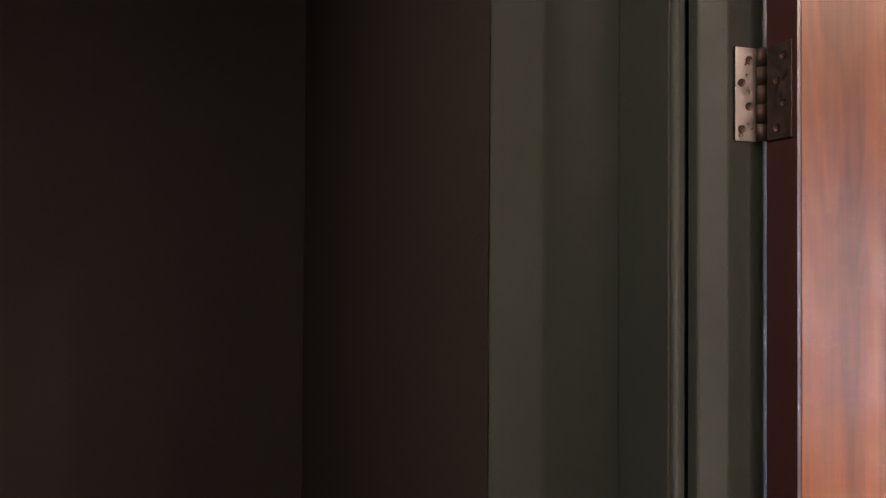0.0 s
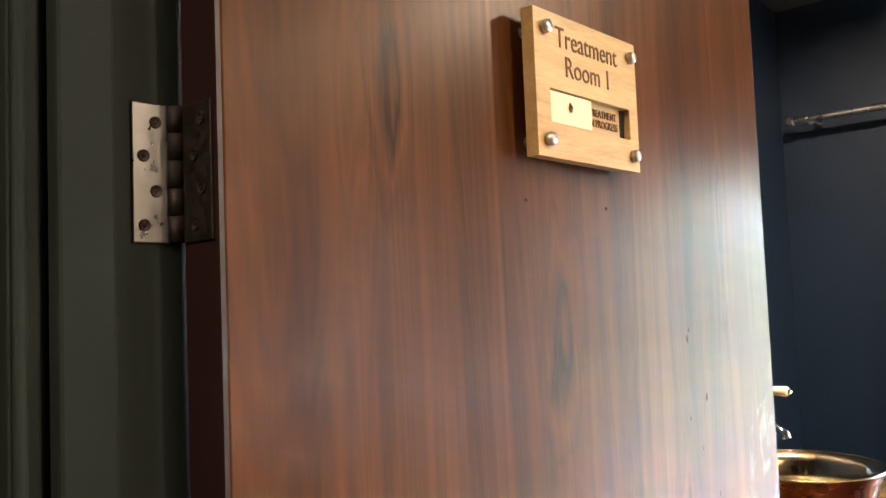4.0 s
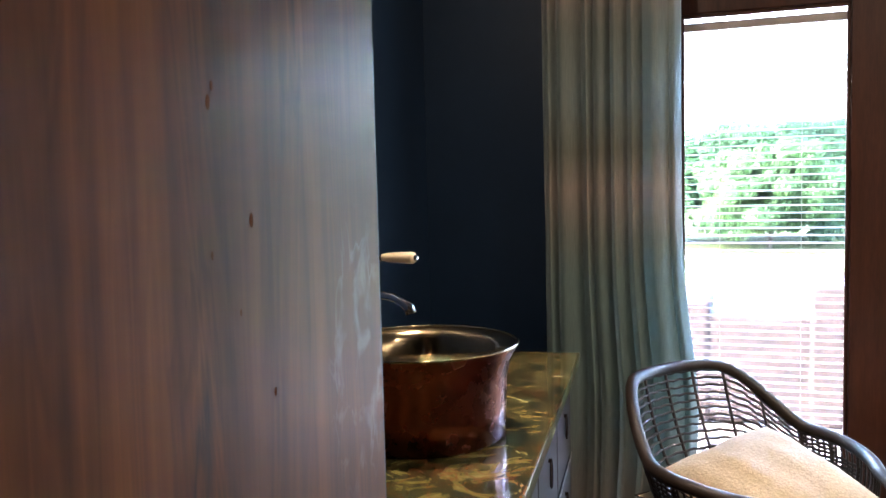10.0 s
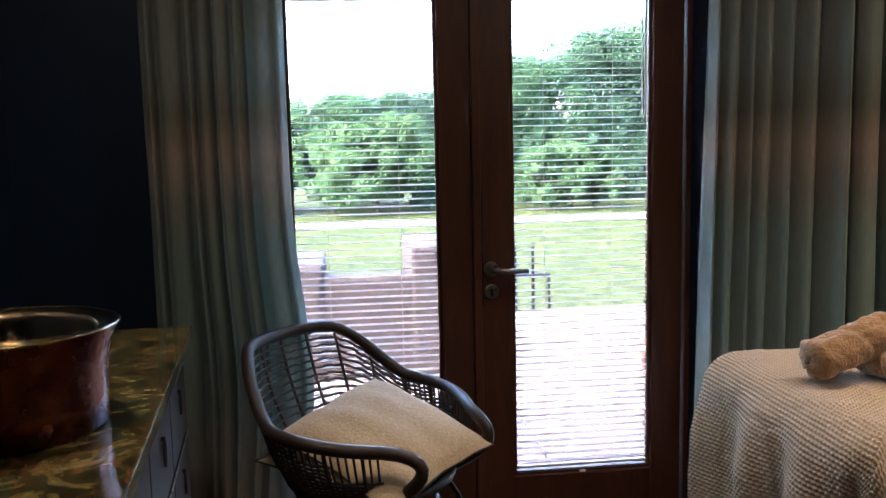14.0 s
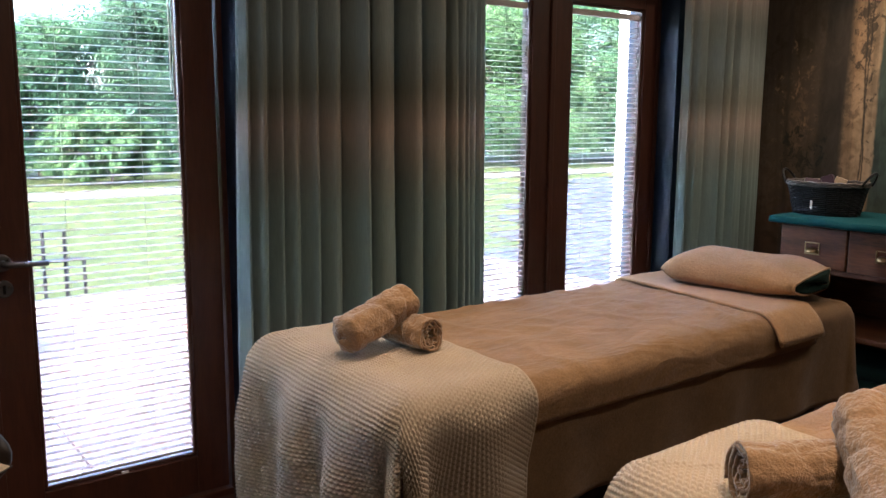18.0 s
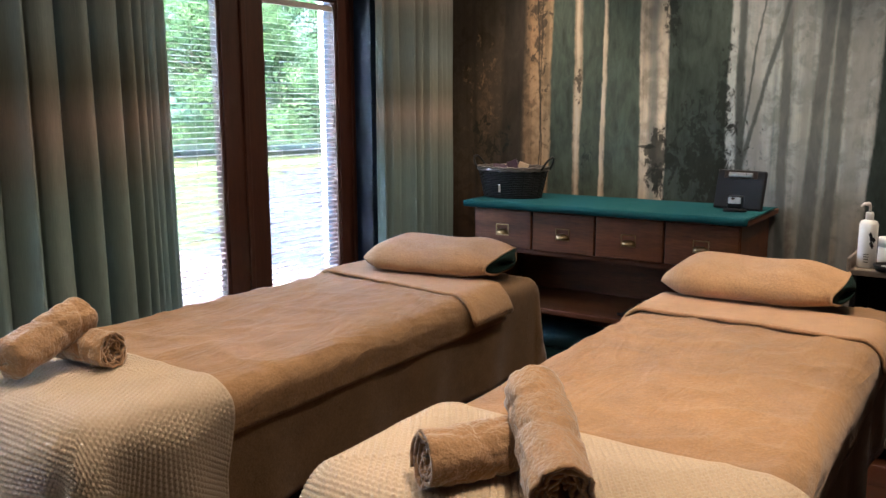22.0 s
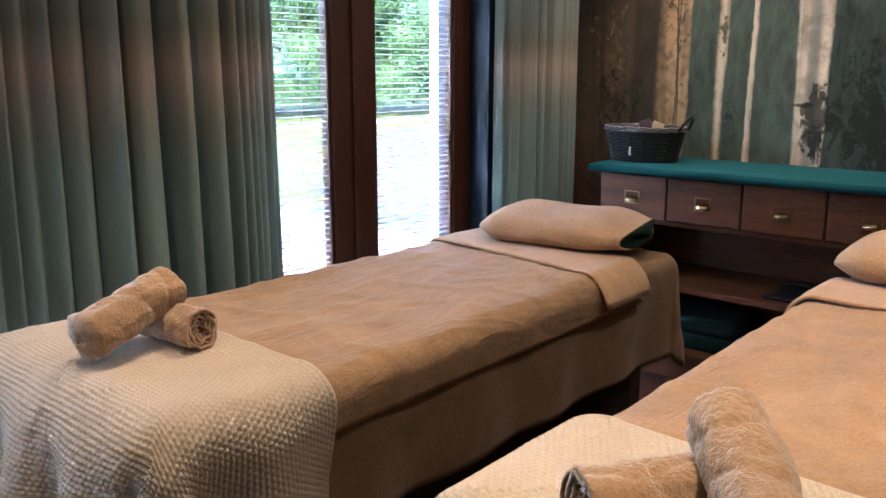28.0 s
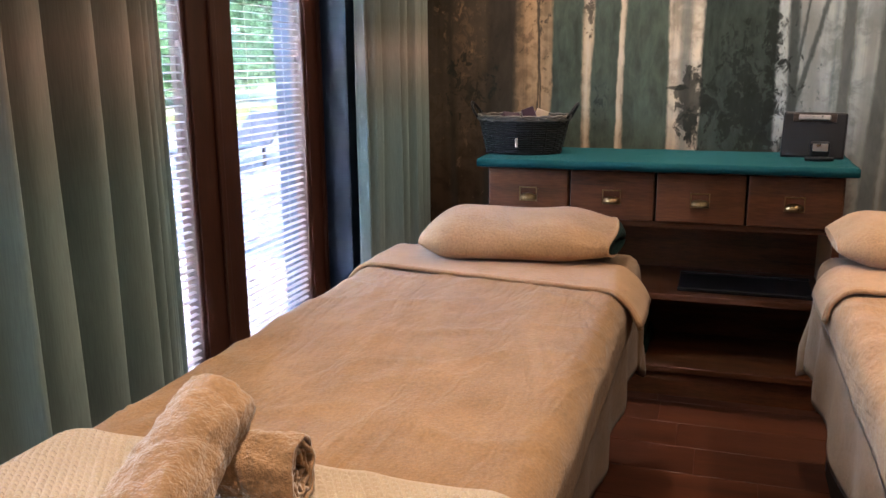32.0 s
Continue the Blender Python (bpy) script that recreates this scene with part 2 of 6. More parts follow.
def curtain_cloth(name):
    """Slubby drape with a soft ombre that runs from stone to sage and back over its height."""
    m, nt, b = mat(name, 0.8, 0.0, 0.25)
    b.inputs["Sheen Weight"].default_value = 0.6
    b.inputs["Sheen Roughness"].default_value = 0.3
    b.inputs["Sheen Tint"].default_value = (0.86, 1.0, 0.97, 1.0)
    tc = nt.nodes.new("ShaderNodeTexCoord")
    sep = nt.nodes.new("ShaderNodeSeparateXYZ")
    nt.links.new(tc.outputs["Object"], sep.inputs[0])
    wob = nt.nodes.new("ShaderNodeMath")
    wob.operation = "MULTIPLY_ADD"
    wob.inputs[1].default_value = 0.06
    nt.links.new(noise_fac(nt, tc.outputs["Object"], 3.0, 2.0), wob.inputs[0])
    nt.links.new(sep.outputs["Z"], wob.inputs[2])
    sc = nt.nodes.new("ShaderNodeMath")
    sc.operation = "DIVIDE"
    sc.inputs[1].default_value = 2.1
    nt.links.new(wob.outputs[0], sc.inputs[0])
    sage, stone, teal, moss = (0.320, 0.370, 0.356), (0.50, 0.420, 0.360), (0.258, 0.342, 0.326), (0.296, 0.320, 0.283)
    col = ramp(nt, sc.outputs[0], [(0.0, moss), (0.12, stone), (0.25, sage), (0.36, teal), (0.50, teal), (0.56, moss), (0.635, stone), (0.69, (0.26, 0.26, 0.21)), (0.77, sage), (0.86, moss), (0.93, stone)])
    weave = noise_fac(nt, coords(nt, (1, 1, 0.05)), 420.0, 2.0)
    col2 = mix(nt, 1.0, col, ramp(nt, weave, [(0.25, (0.72, 0.72, 0.72)), (0.75, (1, 1, 1))]), "MULTIPLY")
    nt.links.new(col2, b.inputs["Base Color"])
    bump(nt, b, weave, 0.25, 0.002)
    tr = nt.nodes.new("ShaderNodeBsdfTranslucent")
    nt.links.new(mix(nt, 0.35, col2, (0.60, 0.69, 0.66)), tr.inputs["Color"])
    ms = nt.nodes.new("ShaderNodeMixShader")
    ms.inputs[0].default_value = 0.45
    nt.links.new(b.outputs[0], ms.inputs[1])
    nt.links.new(tr.outputs[0], ms.inputs[2])
    nt.links.new(ms.outputs[0], nt.nodes["Material Output"].inputs["Surface"])
    return m


def glass(name):
    m, nt, b = mat(name, 0.02, 0.0, 0.5)
    b.inputs["Base Color"].default_value = (0.638, 0.642, 0.642, 1)
    b.inputs["Transmission Weight"].default_value = 1.0
    b.inputs["IOR"].default_value = 1.02
    return m


def marble(name):
    """Polished green-gold stone, broken by rust veins and dark clouds."""
    m, nt, b = mat(name, 0.08, 0.0, 0.5)
    vec = coords(nt)
    cloud = noise_fac(nt, vec, 9.0, 8.0, 0.65, 1.5)
    base = ramp(nt, cloud, [(0.32, (0.006, 0.008, 0.004)), (0.48, (0.032, 0.031, 0.011)), (0.58, (0.15, 0.118, 0.034)), (0.72, (0.34, 0.27, 0.105))])
    vo = node(nt, "ShaderNodeTexVoronoi", Scale=11.0)
    vo.feature = "DISTANCE_TO_EDGE"
    warp = nt.nodes.new("ShaderNodeVectorMath")
    warp.operation = "MULTIPLY_ADD"
    warp.inputs[1].default_value = (0.12, 0.12, 0.12)
    nz = node(nt, "ShaderNodeTexNoise", Scale=14.0, Detail=3.0)
    nt.links.new(vec, nz.inputs["Vector"])
    nt.links.new(nz.outputs["Color"], warp.inputs[0])
    nt.links.new(vec, warp.inputs[2])
    nt.links.new(warp.outputs[0], vo.inputs["Vector"])
    vein = ramp(nt, vo.outputs["Distance"], [(0.0, (0.8, 0.8, 0.8)), (0.022, (0.35, 0.35, 0.35)), (0.05, (0, 0, 0))])
    col = mix(nt, vein, base, (0.16, 0.055, 0.018))
    nt.links.new(col, b.inputs["Base Color"])
    return m


def metal(name, color, rough=0.2, var=0.15, scale=20.0):
    m, nt, b = mat(name, rough, 1.0)
    vec = coords(nt)
    f = noise_fac(nt, vec, scale, 6.0, 0.6)
    nt.links.new(ramp(nt, f, [(0.3, tuple(c * (1 - var) for c in color)), (0.7, color)]), b.inputs["Base Color"])
    rr = ramp(nt, noise_fac(nt, vec, scale * 3, 4.0), [(0.3, (rough * 0.7,) * 3), (0.7, (min(1, rough * 1.4),) * 3)])
    nt.links.new(rr, b.inputs["Roughness"])
    return m


def glow(name, color, power):
    m, nt, b = mat(name)
    b.inputs["Emission Color"].default_value = (*color, 1)
    b.inputs["Emission Strength"].default_value = power
    return m


M_DOOR = door_laminate("walnut_laminate")
M_LIP = plain("maroon_edge", (0.019, 0.007, 0.007), 0.4)
M_KNOT = plain("dull_dark_knot", (0.085, 0.034, 0.015), 0.9, spec=0.1)
M_FRAME = wood("mahogany_frame", (0.030, 0.010, 0.006), (0.060, 0.020, 0.011), (0.095, 0.034, 0.018), 0.4, "z", 1.4, 0.06)
M_CAB = wood("apothecary_walnut", (0.018, 0.0052, 0.002), (0.092, 0.0290, 0.0095), (0.155, 0.050, 0.0150), 0.45, "y", 1.6, 0.05, 0.22)
M_PLANK = wood("walnut_floorboard", (0.012, 0.0034, 0.0018), (0.035, 0.0098, 0.0042), (0.082, 0.0255, 0.0100), 0.36, "y", 1.3, 0.08, 0.3)
M_OAK = wood("pale_oak", (0.36, 0.215, 0.075), (0.53, 0.355, 0.145), (0.65, 0.46, 0.215), 0.45, "y", 3.0, 0.06)
M_ASH = wood("grey_ash_shelf", (0.10, 0.075, 0.055), (0.19, 0.15, 0.115), (0.28, 0.23, 0.18), 0.5, "y", 2.0, 0.06)
M_NAVY = plain("midnight_paint", (0.0055, 0.0170, 0.042), 0.5, 0, 0.10, 6.0, 0.12, 0.4, 300.0)
M_JAMB = plain("dark_green_satin_paint", (0.016, 0.0215, 0.0195), 0.6, 0, 0.12, 8.0, 0.08, 0.08, 60.0)
M_CORR = plain("corridor_paint", (0.015, 0.0135, 0.013), 0.8, 0, 0.1, 5.0, 0.12, 0.10, 250.0)
M_CEIL = plain("ceiling_paint", (0.020, 0.028, 0.038), 0.9, 0, 0.05, 5.0, 0.05)
M_FLEECE = fleece("taupe_fleece", (0.272, 0.157, 0.072), crease=11.0, var=0.32)
M_SHEET = fleece("brown_fleece_sheet", (0.188, 0.109, 0.051), 0.95, 0.35)
M_TOWEL = fleece("rolled_towel_fleece", (0.300, 0.177, 0.086), 0.95, 0.8, 0.8, 0.5)
M_PILLOW = fleece("pillow_fleece", (0.345, 0.204, 0.102), 0.95, 0.6)
M_WAFFLE = waffle("cream_waffle", (0.53, 0.425, 0.305))
M_CURT = curtain_cloth("ombre_curtain")
M_GLASS = glass("clear_glass")
M_MARBLE = marble("rainforest_marble")
M_COPPER = metal("aged_copper", (0.170, 0.058, 0.040), 0.24, 0.30, 8.0)
M_BRASSIN = metal("polished_brass_inside", (0.44, 0.355, 0.23), 0.15, 0.3, 10.0)
M_CHROME = metal("chrome", (0.72, 0.72, 0.74), 0.08, 0.05)
M_STEEL = metal("brushed_steel", (0.55, 0.54, 0.53), 0.3, 0.1)
# steel darkened in colour for the shade on the window handle
M_LEVER = metal("dark_steel", (0.26, 0.25, 0.245), 0.34, 0.2, 30.0)
M_HINGE = metal("worn_hinge_steel", (0.062, 0.050, 0.045), 0.6, 0.35, 60.0)
M_BRASS = metal("brass_pull", (0.34, 0.22, 0.10), 0.32, 0.3, 60.0)
M_TEAL = fleece("teal_runner_cloth", (0.002, 0.048, 0.058), 0.9, 0.6, 1.2, 0.0, 0.12)
M_GREEN = fleece("dark_green_towel", (0.005, 0.017, 0.014), 0.95, 0.5, 1.0, 0.0)
M_RATTAN = plain("black_brown_rattan", (0.022, 0.014, 0.010), 0.45, 0, 0.3, 40.0, 0.2)
M_BASE = plain("woven_base_panel", (0.019, 0.013, 0.010), 0.75, 0, 0.35, 60.0, 0.4, 0.15)
M_WICKER = plain("black_wicker", (0.009, 0.0085, 0.0088), 0.5, 0, 0.3, 40.0, 0.2, 0.22)
M_TWIG = plain("grey_rim_twig", (0.085, 0.072, 0.062), 0.7, 0, 0.3, 40.0, 0.2)
M_CREAM = fleece("cream_cushion", (0.50, 0.40, 0.27), 0.9, 0.35, 0.8, 0.2, 0.08)
M_BLACK = plain("matt_black_plastic", (0.006, 0.006, 0.008), 0.5, 0, 0.1, spec=0.25)
M_WHITE = plain("white_plastic", (0.72, 0.70, 0.67), 0.35, 0, 0.04)
M_IVORY = plain("ivory_ceramic", (0.68, 0.60, 0.44), 0.2, 0, 0.05)
M_SLAT = plain("blind_slat_enamel", (0.74, 0.65, 0.60), 0.45, 0, 0.04)
M_CORD = plain("blind_cord", (0.45, 0.42, 0.38), 0.9)

# ---- mesh tools ----
def part(name, bm, material, parent=None, label="", smooth=False, kind=""):
    """Link a bmesh as one mesh object, under a thing or a part where one is given."""
    me = bpy.data.meshes.new(name)
    bm.normal_update()
    bm.to_mesh(me)
    bm.free()
    me.materials.append(material)
    if smooth:
        me.polygons.foreach_set("use_smooth", [True] * len(me.polygons))
    ob = new(name, me)
    if parent is not None:
        ob.parent = parent
        ob.matrix_parent_inverse = Matrix.Identity(4)
    if label or kind:
        tagged(ob, label=label, kind=kind)
    return ob


def thing(name, m, label, category, group=""):
    ob = new(name)
    ob.empty_display_size = 0.1
    ob.matrix_world = m
    return tagged(ob, label, category, group)


def box(bm, x0, x1, y0, y1, z0, z1, bevel=0.0, seg=2):
    r = bmesh.ops.create_cube(bm, size=1.0)
    vs = r["verts"]
    for v in vs:
        v.co = Vector((x0 + (v.co.x + 0.5) * (x1 - x0), y0 + (v.co.y + 0.5) * (y1 - y0), z0 + (v.co.z + 0.5) * (z1 - z0)))
    if bevel:
        es = list({e for v in vs for e in v.link_edges})
        bmesh.ops.bevel(bm, geom=es, offset=bevel, segments=seg, affect="EDGES", profile=0.5)
    return bm


def boxed(x0, x1, y0, y1, z0, z1, bevel=0.0, seg=2):
    return box(bmesh.new(), x0, x1, y0, y1, z0, z1, bevel, seg)


def tube(bm, pts, radius, seg=8, closed=False, caps=True):
    """A round bar swept along points; radius may be a list."""
    pts = [Vector(p) for p in pts]
    n = len(pts)
    rad = radius if isinstance(radius, (list, tuple)) else [radius] * n
    rings, ref = [], None
    for i, p in enumerate(pts):
        a = pts[(i - 1) % n] if closed or i else p
        b = pts[(i + 1) % n] if closed or i < n - 1 else p
        d = (b - a).normalized()
        if ref is None:
            ref = d.orthogonal().normalized()
        ref = (ref - d * ref.dot(d)).normalized()
        side = d.cross(ref)
        rings.append([bm.verts.new(p + (ref * math.cos(k * math.tau / seg) + side * math.sin(k * math.tau / seg)) * rad[i]) for k in range(seg)])
    for i in range(n if closed else n - 1):
        A, B = rings[i], rings[(i + 1) % n]
        for k in range(seg):
            bm.faces.new((A[k], A[(k + 1) % seg], B[(k + 1) % seg], B[k]))
    if caps and not closed:
        bm.faces.new(rings[0][::-1])
        bm.faces.new(rings[-1])
    return bm


def tubed(pts, radius, seg=8, closed=False):
    return tube(bmesh.new(), pts, radius, seg, closed)


def lathe(bm, profile, seg=32, cx=0.0, cy=0.0):
    """Turn a profile of (radius, height) about the upright axis."""
    rings = []
    for r, z in profile:
        if r < 1e-5:
            rings.append([bm.verts.new((cx, cy, z))])
        else:
            rings.append([bm.verts.new((cx + r * math.cos(k * math.tau / seg), cy + r * math.sin(k * math.tau / seg), z)) for k in range(seg)])
    for A, B in zip(rings, rings[1:]):
        for k in range(seg):
            q = [A[k % len(A)], A[(k + 1) % len(A)], B[(k + 1) % len(B)], B[k % len(B)]]
            q = [v for i, v in enumerate(q) if v not in q[:i]]
            if len(q) > 2:
                bm.faces.new(q)
    bmesh.ops.recalc_face_normals(bm, faces=bm.faces[:])
    return bm


def lathed(profile, seg=32, cx=0.0, cy=0.0):
    return lathe(bmesh.new(), profile, seg, cx, cy)


def sheet(nu, nv, fn, uv=None):
    """A grid of nu by nv cells, each vertex by fn(u, v); uv(u, v) gives the flat cloth coordinates."""
    bm = bmesh.new()
    vs = [[bm.verts.new(fn(i / nu, j / nv)) for j in range(nv + 1)] for i in range(nu + 1)]
    lay = bm.loops.layers.uv.new("UVMap") if uv else None
    for i in range(nu):
        for j in range(nv):
            f = bm.faces.new((vs[i][j], vs[i + 1][j], vs[i + 1][j + 1], vs[i][j + 1]))
            if lay:
                for lp, (a, b) in zip(f.loops, ((i, j), (i + 1, j), (i + 1, j + 1), (i, j + 1))):
                    lp[lay].uv = uv(a / nu, b / nv)
    return bm


def thicken(ob, t, offset=0.0):
    md = ob.modifiers.new("thickness", "SOLIDIFY")
    md.thickness, md.offset = t, offset
    return ob


def nz(x, y, z=0.0):
    return noise.noise(Vector((x, y, z)))

# ---- the room ----
XL, XR, YN, YS = -1.50, 3.60, -0.15, -3.10  # inner faces of the walls
CORR = -4.9
SKEW = 0.098  # the basin wall runs slightly out of square
def wall(name, bm, material, label):
    ob = part(name, bm, material)
    return tagged(ob, label=label, category="wall", kind="structure")


# window wall with its two openings
bm = bmesh.new()
OPEN = [(-0.80, 0.71), (1.50, 2.97)]
HEAD = 1.97
for x0, x1 in ((XL - 0.6, OPEN[0][0]), (OPEN[0][1], OPEN[1][0]), (OPEN[1][1], XR + 0.25)):
    box(bm, x0, x1, YN, 0.16, -0.2, 2.62)
for x0, x1 in OPEN:
    box(bm, x0, x1, YN, 0.16, HEAD, 2.62)
wall("wall_north", bm, M_NAVY, "midnight blue painted plaster wall around the French windows")
# basin wall
bm = bmesh.new()
v = [bm.verts.new(p) for p in ((XL, YN, -0.2), (XL + SKEW * 2.95, -3.10, -0.2), (XL - 0.25, -3.10, -0.2), (XL - 0.25, YN, -0.2))]
f = bm.faces.new(v)
r = bmesh.ops.extrude_face_region(bm, geom=[f])
for e in r["geom"]:
    if isinstance(e, bmesh.types.BMVert):
        e.co.z = 2.62
bmesh.ops.recalc_face_normals(bm, faces=bm.faces[:])
wall("wall_west", bm, M_NAVY, "midnight blue painted wall behind the basin counter")
# doorway wall: opening from the hinge jamb to the latch jamb
JX0, JX1, DH = -0.865, 0.135, 2.04
REV, FRONT, FACE_Y = 0.152, -3.313, -3.187  # reveal outside the lining, corridor face, frame face
bm = bmesh.new()
box(bm, -2.2, JX0 - REV, FRONT, YS, -0.2, 2.62)
box(bm, JX0 - REV, JX0 - 0.03, FACE_Y + 0.012, YS, -0.2, 2.62)
box(bm, JX1 + REV, XR + 0.25, FRONT, YS, -0.2, 2.62)
box(bm, JX1 + 0.03, JX1 + REV, FACE_Y + 0.012, YS, -0.2, 2.62)
box(bm, JX0 - 0.03, JX1 + 0.03, FACE_Y + 0.012, YS, DH + 0.03, 2.62)
box(bm, JX0 - REV, JX1 + REV, FRONT, FACE_Y + 0.010, DH + 0.12, 2.62)
wall("wall_south", bm, M_CORR, "dark painted wall with the treatment room doorway")
wall("wall_corridor", boxed(-2.2, XR + 0.25, CORR - 0.15, CORR, -0.2, 2.62), M_CORR, "dark painted corridor wall")
wall("wall_corridor_end", boxed(-2.35, -2.2, CORR - 0.15, YS, -0.2, 2.62), M_CORR, "dark painted end wall of the corridor")
wall("wall_corridor_far", boxed(XR, XR + 0.25, CORR - 0.15, -3.315, -0.2, 2.62), M_CORR, "dark painted far end of the corridor")
tagged(part("ceiling", boxed(-2.35, XR + 0.25, CORR - 0.15, 0.16, CEIL, CEIL + 0.1), M_CEIL), label="dark painted plaster ceiling", category="ceiling", kind="structure")
tagged(part("floor", boxed(-2.35, XR + 0.25, CORR - 0.15, 0.05, -0.12, -0.012), M_PLANK), label="reddish walnut floorboards", category="floor", kind="structure")

# ---- doorway, door and its sign ----
def words(text, size, m, material, parent, name="lettering", align="CENTER", squeeze=1.0):
    cu = bpy.data.curves.new(name, "FONT")
    cu.body, cu.size, cu.align_x, cu.align_y, cu.extrude = text, size, align, "CENTER", 0.0004
    cu.space_line = 0.95
    tmp = new(name, cu)
    bpy.context.view_layer.update()
    me = bpy.data.meshes.new_from_object(tmp.evaluated_get(bpy.context.evaluated_depsgraph_get()))
    bpy.data.objects.remove(tmp)
    me.materials.clear()
    me.materials.append(material)
    ob = new(name, me)
    ob.parent = parent
    ob.matrix_basis = m @ Matrix.Diagonal((squeeze, 1, 1, 1))
    return ob


df = tagged(new("door_frame"), "dark green satin painted door frame with moulded architrave", "door frame", kind="structure")
for s, xf in ((1, JX0), (-1, JX1)):
    a, b = sorted((xf, xf - s * 0.03))
    part("lining", boxed(a, b, FACE_Y + 0.012, -3.066, 0, DH, 0.002), M_JAMB, df)
    a, b = sorted((xf, xf + s * 0.017))
    part("door_stop", boxed(a, b, -3.161, -3.123, 0, DH, 0.003), M_JAMB, df)
    a, b = sorted((xf - s * 0.088, xf + s * 0.006))
    part("frame_face", boxed(a, b, FACE_Y, FACE_Y + 0.020, 0, DH + 0.03, 0.002), M_JAMB, df)
    part("bead", tubed([(xf + s * 0.007, FACE_Y + 0.007, 0), (xf + s * 0.007, FACE_Y + 0.007, DH)], 0.0045, 8), M_JAMB, df, "", True)

    # plaster reveal: square to the wall at its arris, then sweeping round to the frame
    def cove(u, v, s=s, xf=xf):
        a = max(0.0, (u - 0.35) / 0.65) * math.pi / 2
        deep = 0.060 * min(1.0, u / 0.35) + 0.064 * math.sin(a)
        return (xf - s * (REV - 0.003 - 0.064 * (1 - math.cos(a))), FRONT + 0.001 + deep, v * (DH + 0.12))
    part("reveal", sheet(28, 1, cove), M_JAMB, df, "", True)
part("head_lining", boxed(JX0, JX1, FACE_Y + 0.012, -3.066, DH, DH + 0.03, 0.002), M_JAMB, df)
part("head_face", boxed(JX0 + 0.006, JX1 - 0.006, FACE_Y, FACE_Y + 0.012, DH, DH + 0.12, 0.002), M_JAMB, df)

DX, DY0, DY1 = -0.815, -3.068, -2.112  # face, hinge edge, free edge
door = thing("treatment_room_door", pose(DX, DY0, 0, 0, 0, 0.7) @ pose(-DX, -DY0, 0), "walnut laminate door, standing open, with an oak sign", "door")
part("leaf", boxed(DX - 0.044, DX, DY0 + 0.004, DY1 - 0.003, 0.008, 2.025, 0.0015), M_DOOR, door)
part("lipping", boxed(DX - 0.0435, DX - 0.0008, DY0, DY0 + 0.004, 0.008, 2.025), M_LIP, door, "dark maroon edge lipping")
part("lipping", boxed(DX - 0.0435, DX - 0.0008, DY1 - 0.003, DY1, 0.008, 2.025), M_LIP, door, "dark maroon edge lipping")
hinge = part("hinge", boxed(-0.8652, -0.8630, -3.104, -3.076, 1.488, 1.585, 0.0008), M_LEVER, door, "worn steel butt hinge")
part("hinge_leaf", boxed(DX - 0.042, DX - 0.006, DY0 - 0.0022, DY0 - 0.0002, 1.488, 1.585, 0.0008), M_HINGE, hinge)
for i in range(5):
    z = 1.488 + i * 0.0194
    part("knuckle", tubed([(-0.8605, -3.0725, z + 0.0006), (-0.8605, -3.0725, z + 0.0188)], 0.0058, 12), M_HINGE, hinge, "", True)
for i, dz in enumerate((0.012, 0.036, 0.060, 0.084)):
    sc = part("screw", lathed([(0, 0.0010), (0.0016, 0.0002), (0.0042, 0.0012), (0.0044, 0)], 12), M_HINGE, hinge)
    sc.matrix_basis = pose(-0.8629, -3.096 + 0.009 * (i % 2), 1.488 + dz, 0, 90)
    sc = part("screw", lathed([(0, 0.0010), (0.0016, 0.0002), (0.0042, 0.0012), (0.0044, 0)], 12), M_HINGE, hinge)
    sc.matrix_basis = pose(DX - 0.026 + 0.009 * (i % 2), DY0 - 0.0023, 1.488 + dz, 90)
for y in (-2.722, -2.571):
    part("old_screw_hole", lathed([(0, 0), (0.0016, 0.0), (0.0018, 0.0006)], 8), M_BLACK, door).matrix_basis = pose(DX + 0.0002, y, 1.536, 0, 90)
for y, z, r in ((-2.389, 1.381, 0.0033), (-2.384, 1.392, 0.0022), (-2.342, 1.303, 0.0034), (-2.391, 1.282, 0.0020), (-2.318, 1.175, 0.0022), (-2.36, 1.24, 0.0016)):
    part("knot", lathed([(0, 0.0004), (r * 0.6, 0.0003), (r, 0.0)], 10), M_KNOT, door, "small dark knot").matrix_basis = pose(DX + 0.0002, y, z, 0, 90) @ Matrix.Diagonal((1.6, 0.8, 1, 1))
# round blue safety disc above the sign
disc = part("safety_disc", lathed([(0, 0.0012), (0.030, 0.0012), (0.030, 0)], 32), M_WHITE, door, "round white and blue door notice")
disc.matrix_basis = pose(DX + 0.0002, -2.640, 1.812, 0, 90)
M_BLUE = plain("notice_blue", (0.02, 0.10, 0.32), 0.4)
part("blue_centre", lathed([(0, 0.0018), (0.025, 0.0018), (0.025, 0.0012)], 32), M_BLUE, disc)

SY0, SY1, SZ0, SZ1, SX = -2.732, -2.536, 1.576, 1.722, DX + 0.018
sign = part("door_sign", bmesh.new(), M_OAK, door, "pale oak sign on steel studs, slider half across")
bm = bmesh.new()
wy0, wy1, wz0, wz1 = -2.708, -2.554, 1.611, 1.645  # slider window
for b4 in ((SY0, SY1, SZ0, wz0), (SY0, SY1, wz1, SZ1), (SY0, wy0, wz0, wz1), (wy1, SY1, wz0, wz1)):
    box(bm, SX, SX + 0.008, b4[0], b4[1], b4[2], b4[3])
box(bm, SX - 0.006, SX, SY0, SY1, SZ0, SZ1)
bmesh.ops.remove_doubles(bm, verts=bm.verts[:], dist=0.0001)
bm.to_mesh(sign.data)
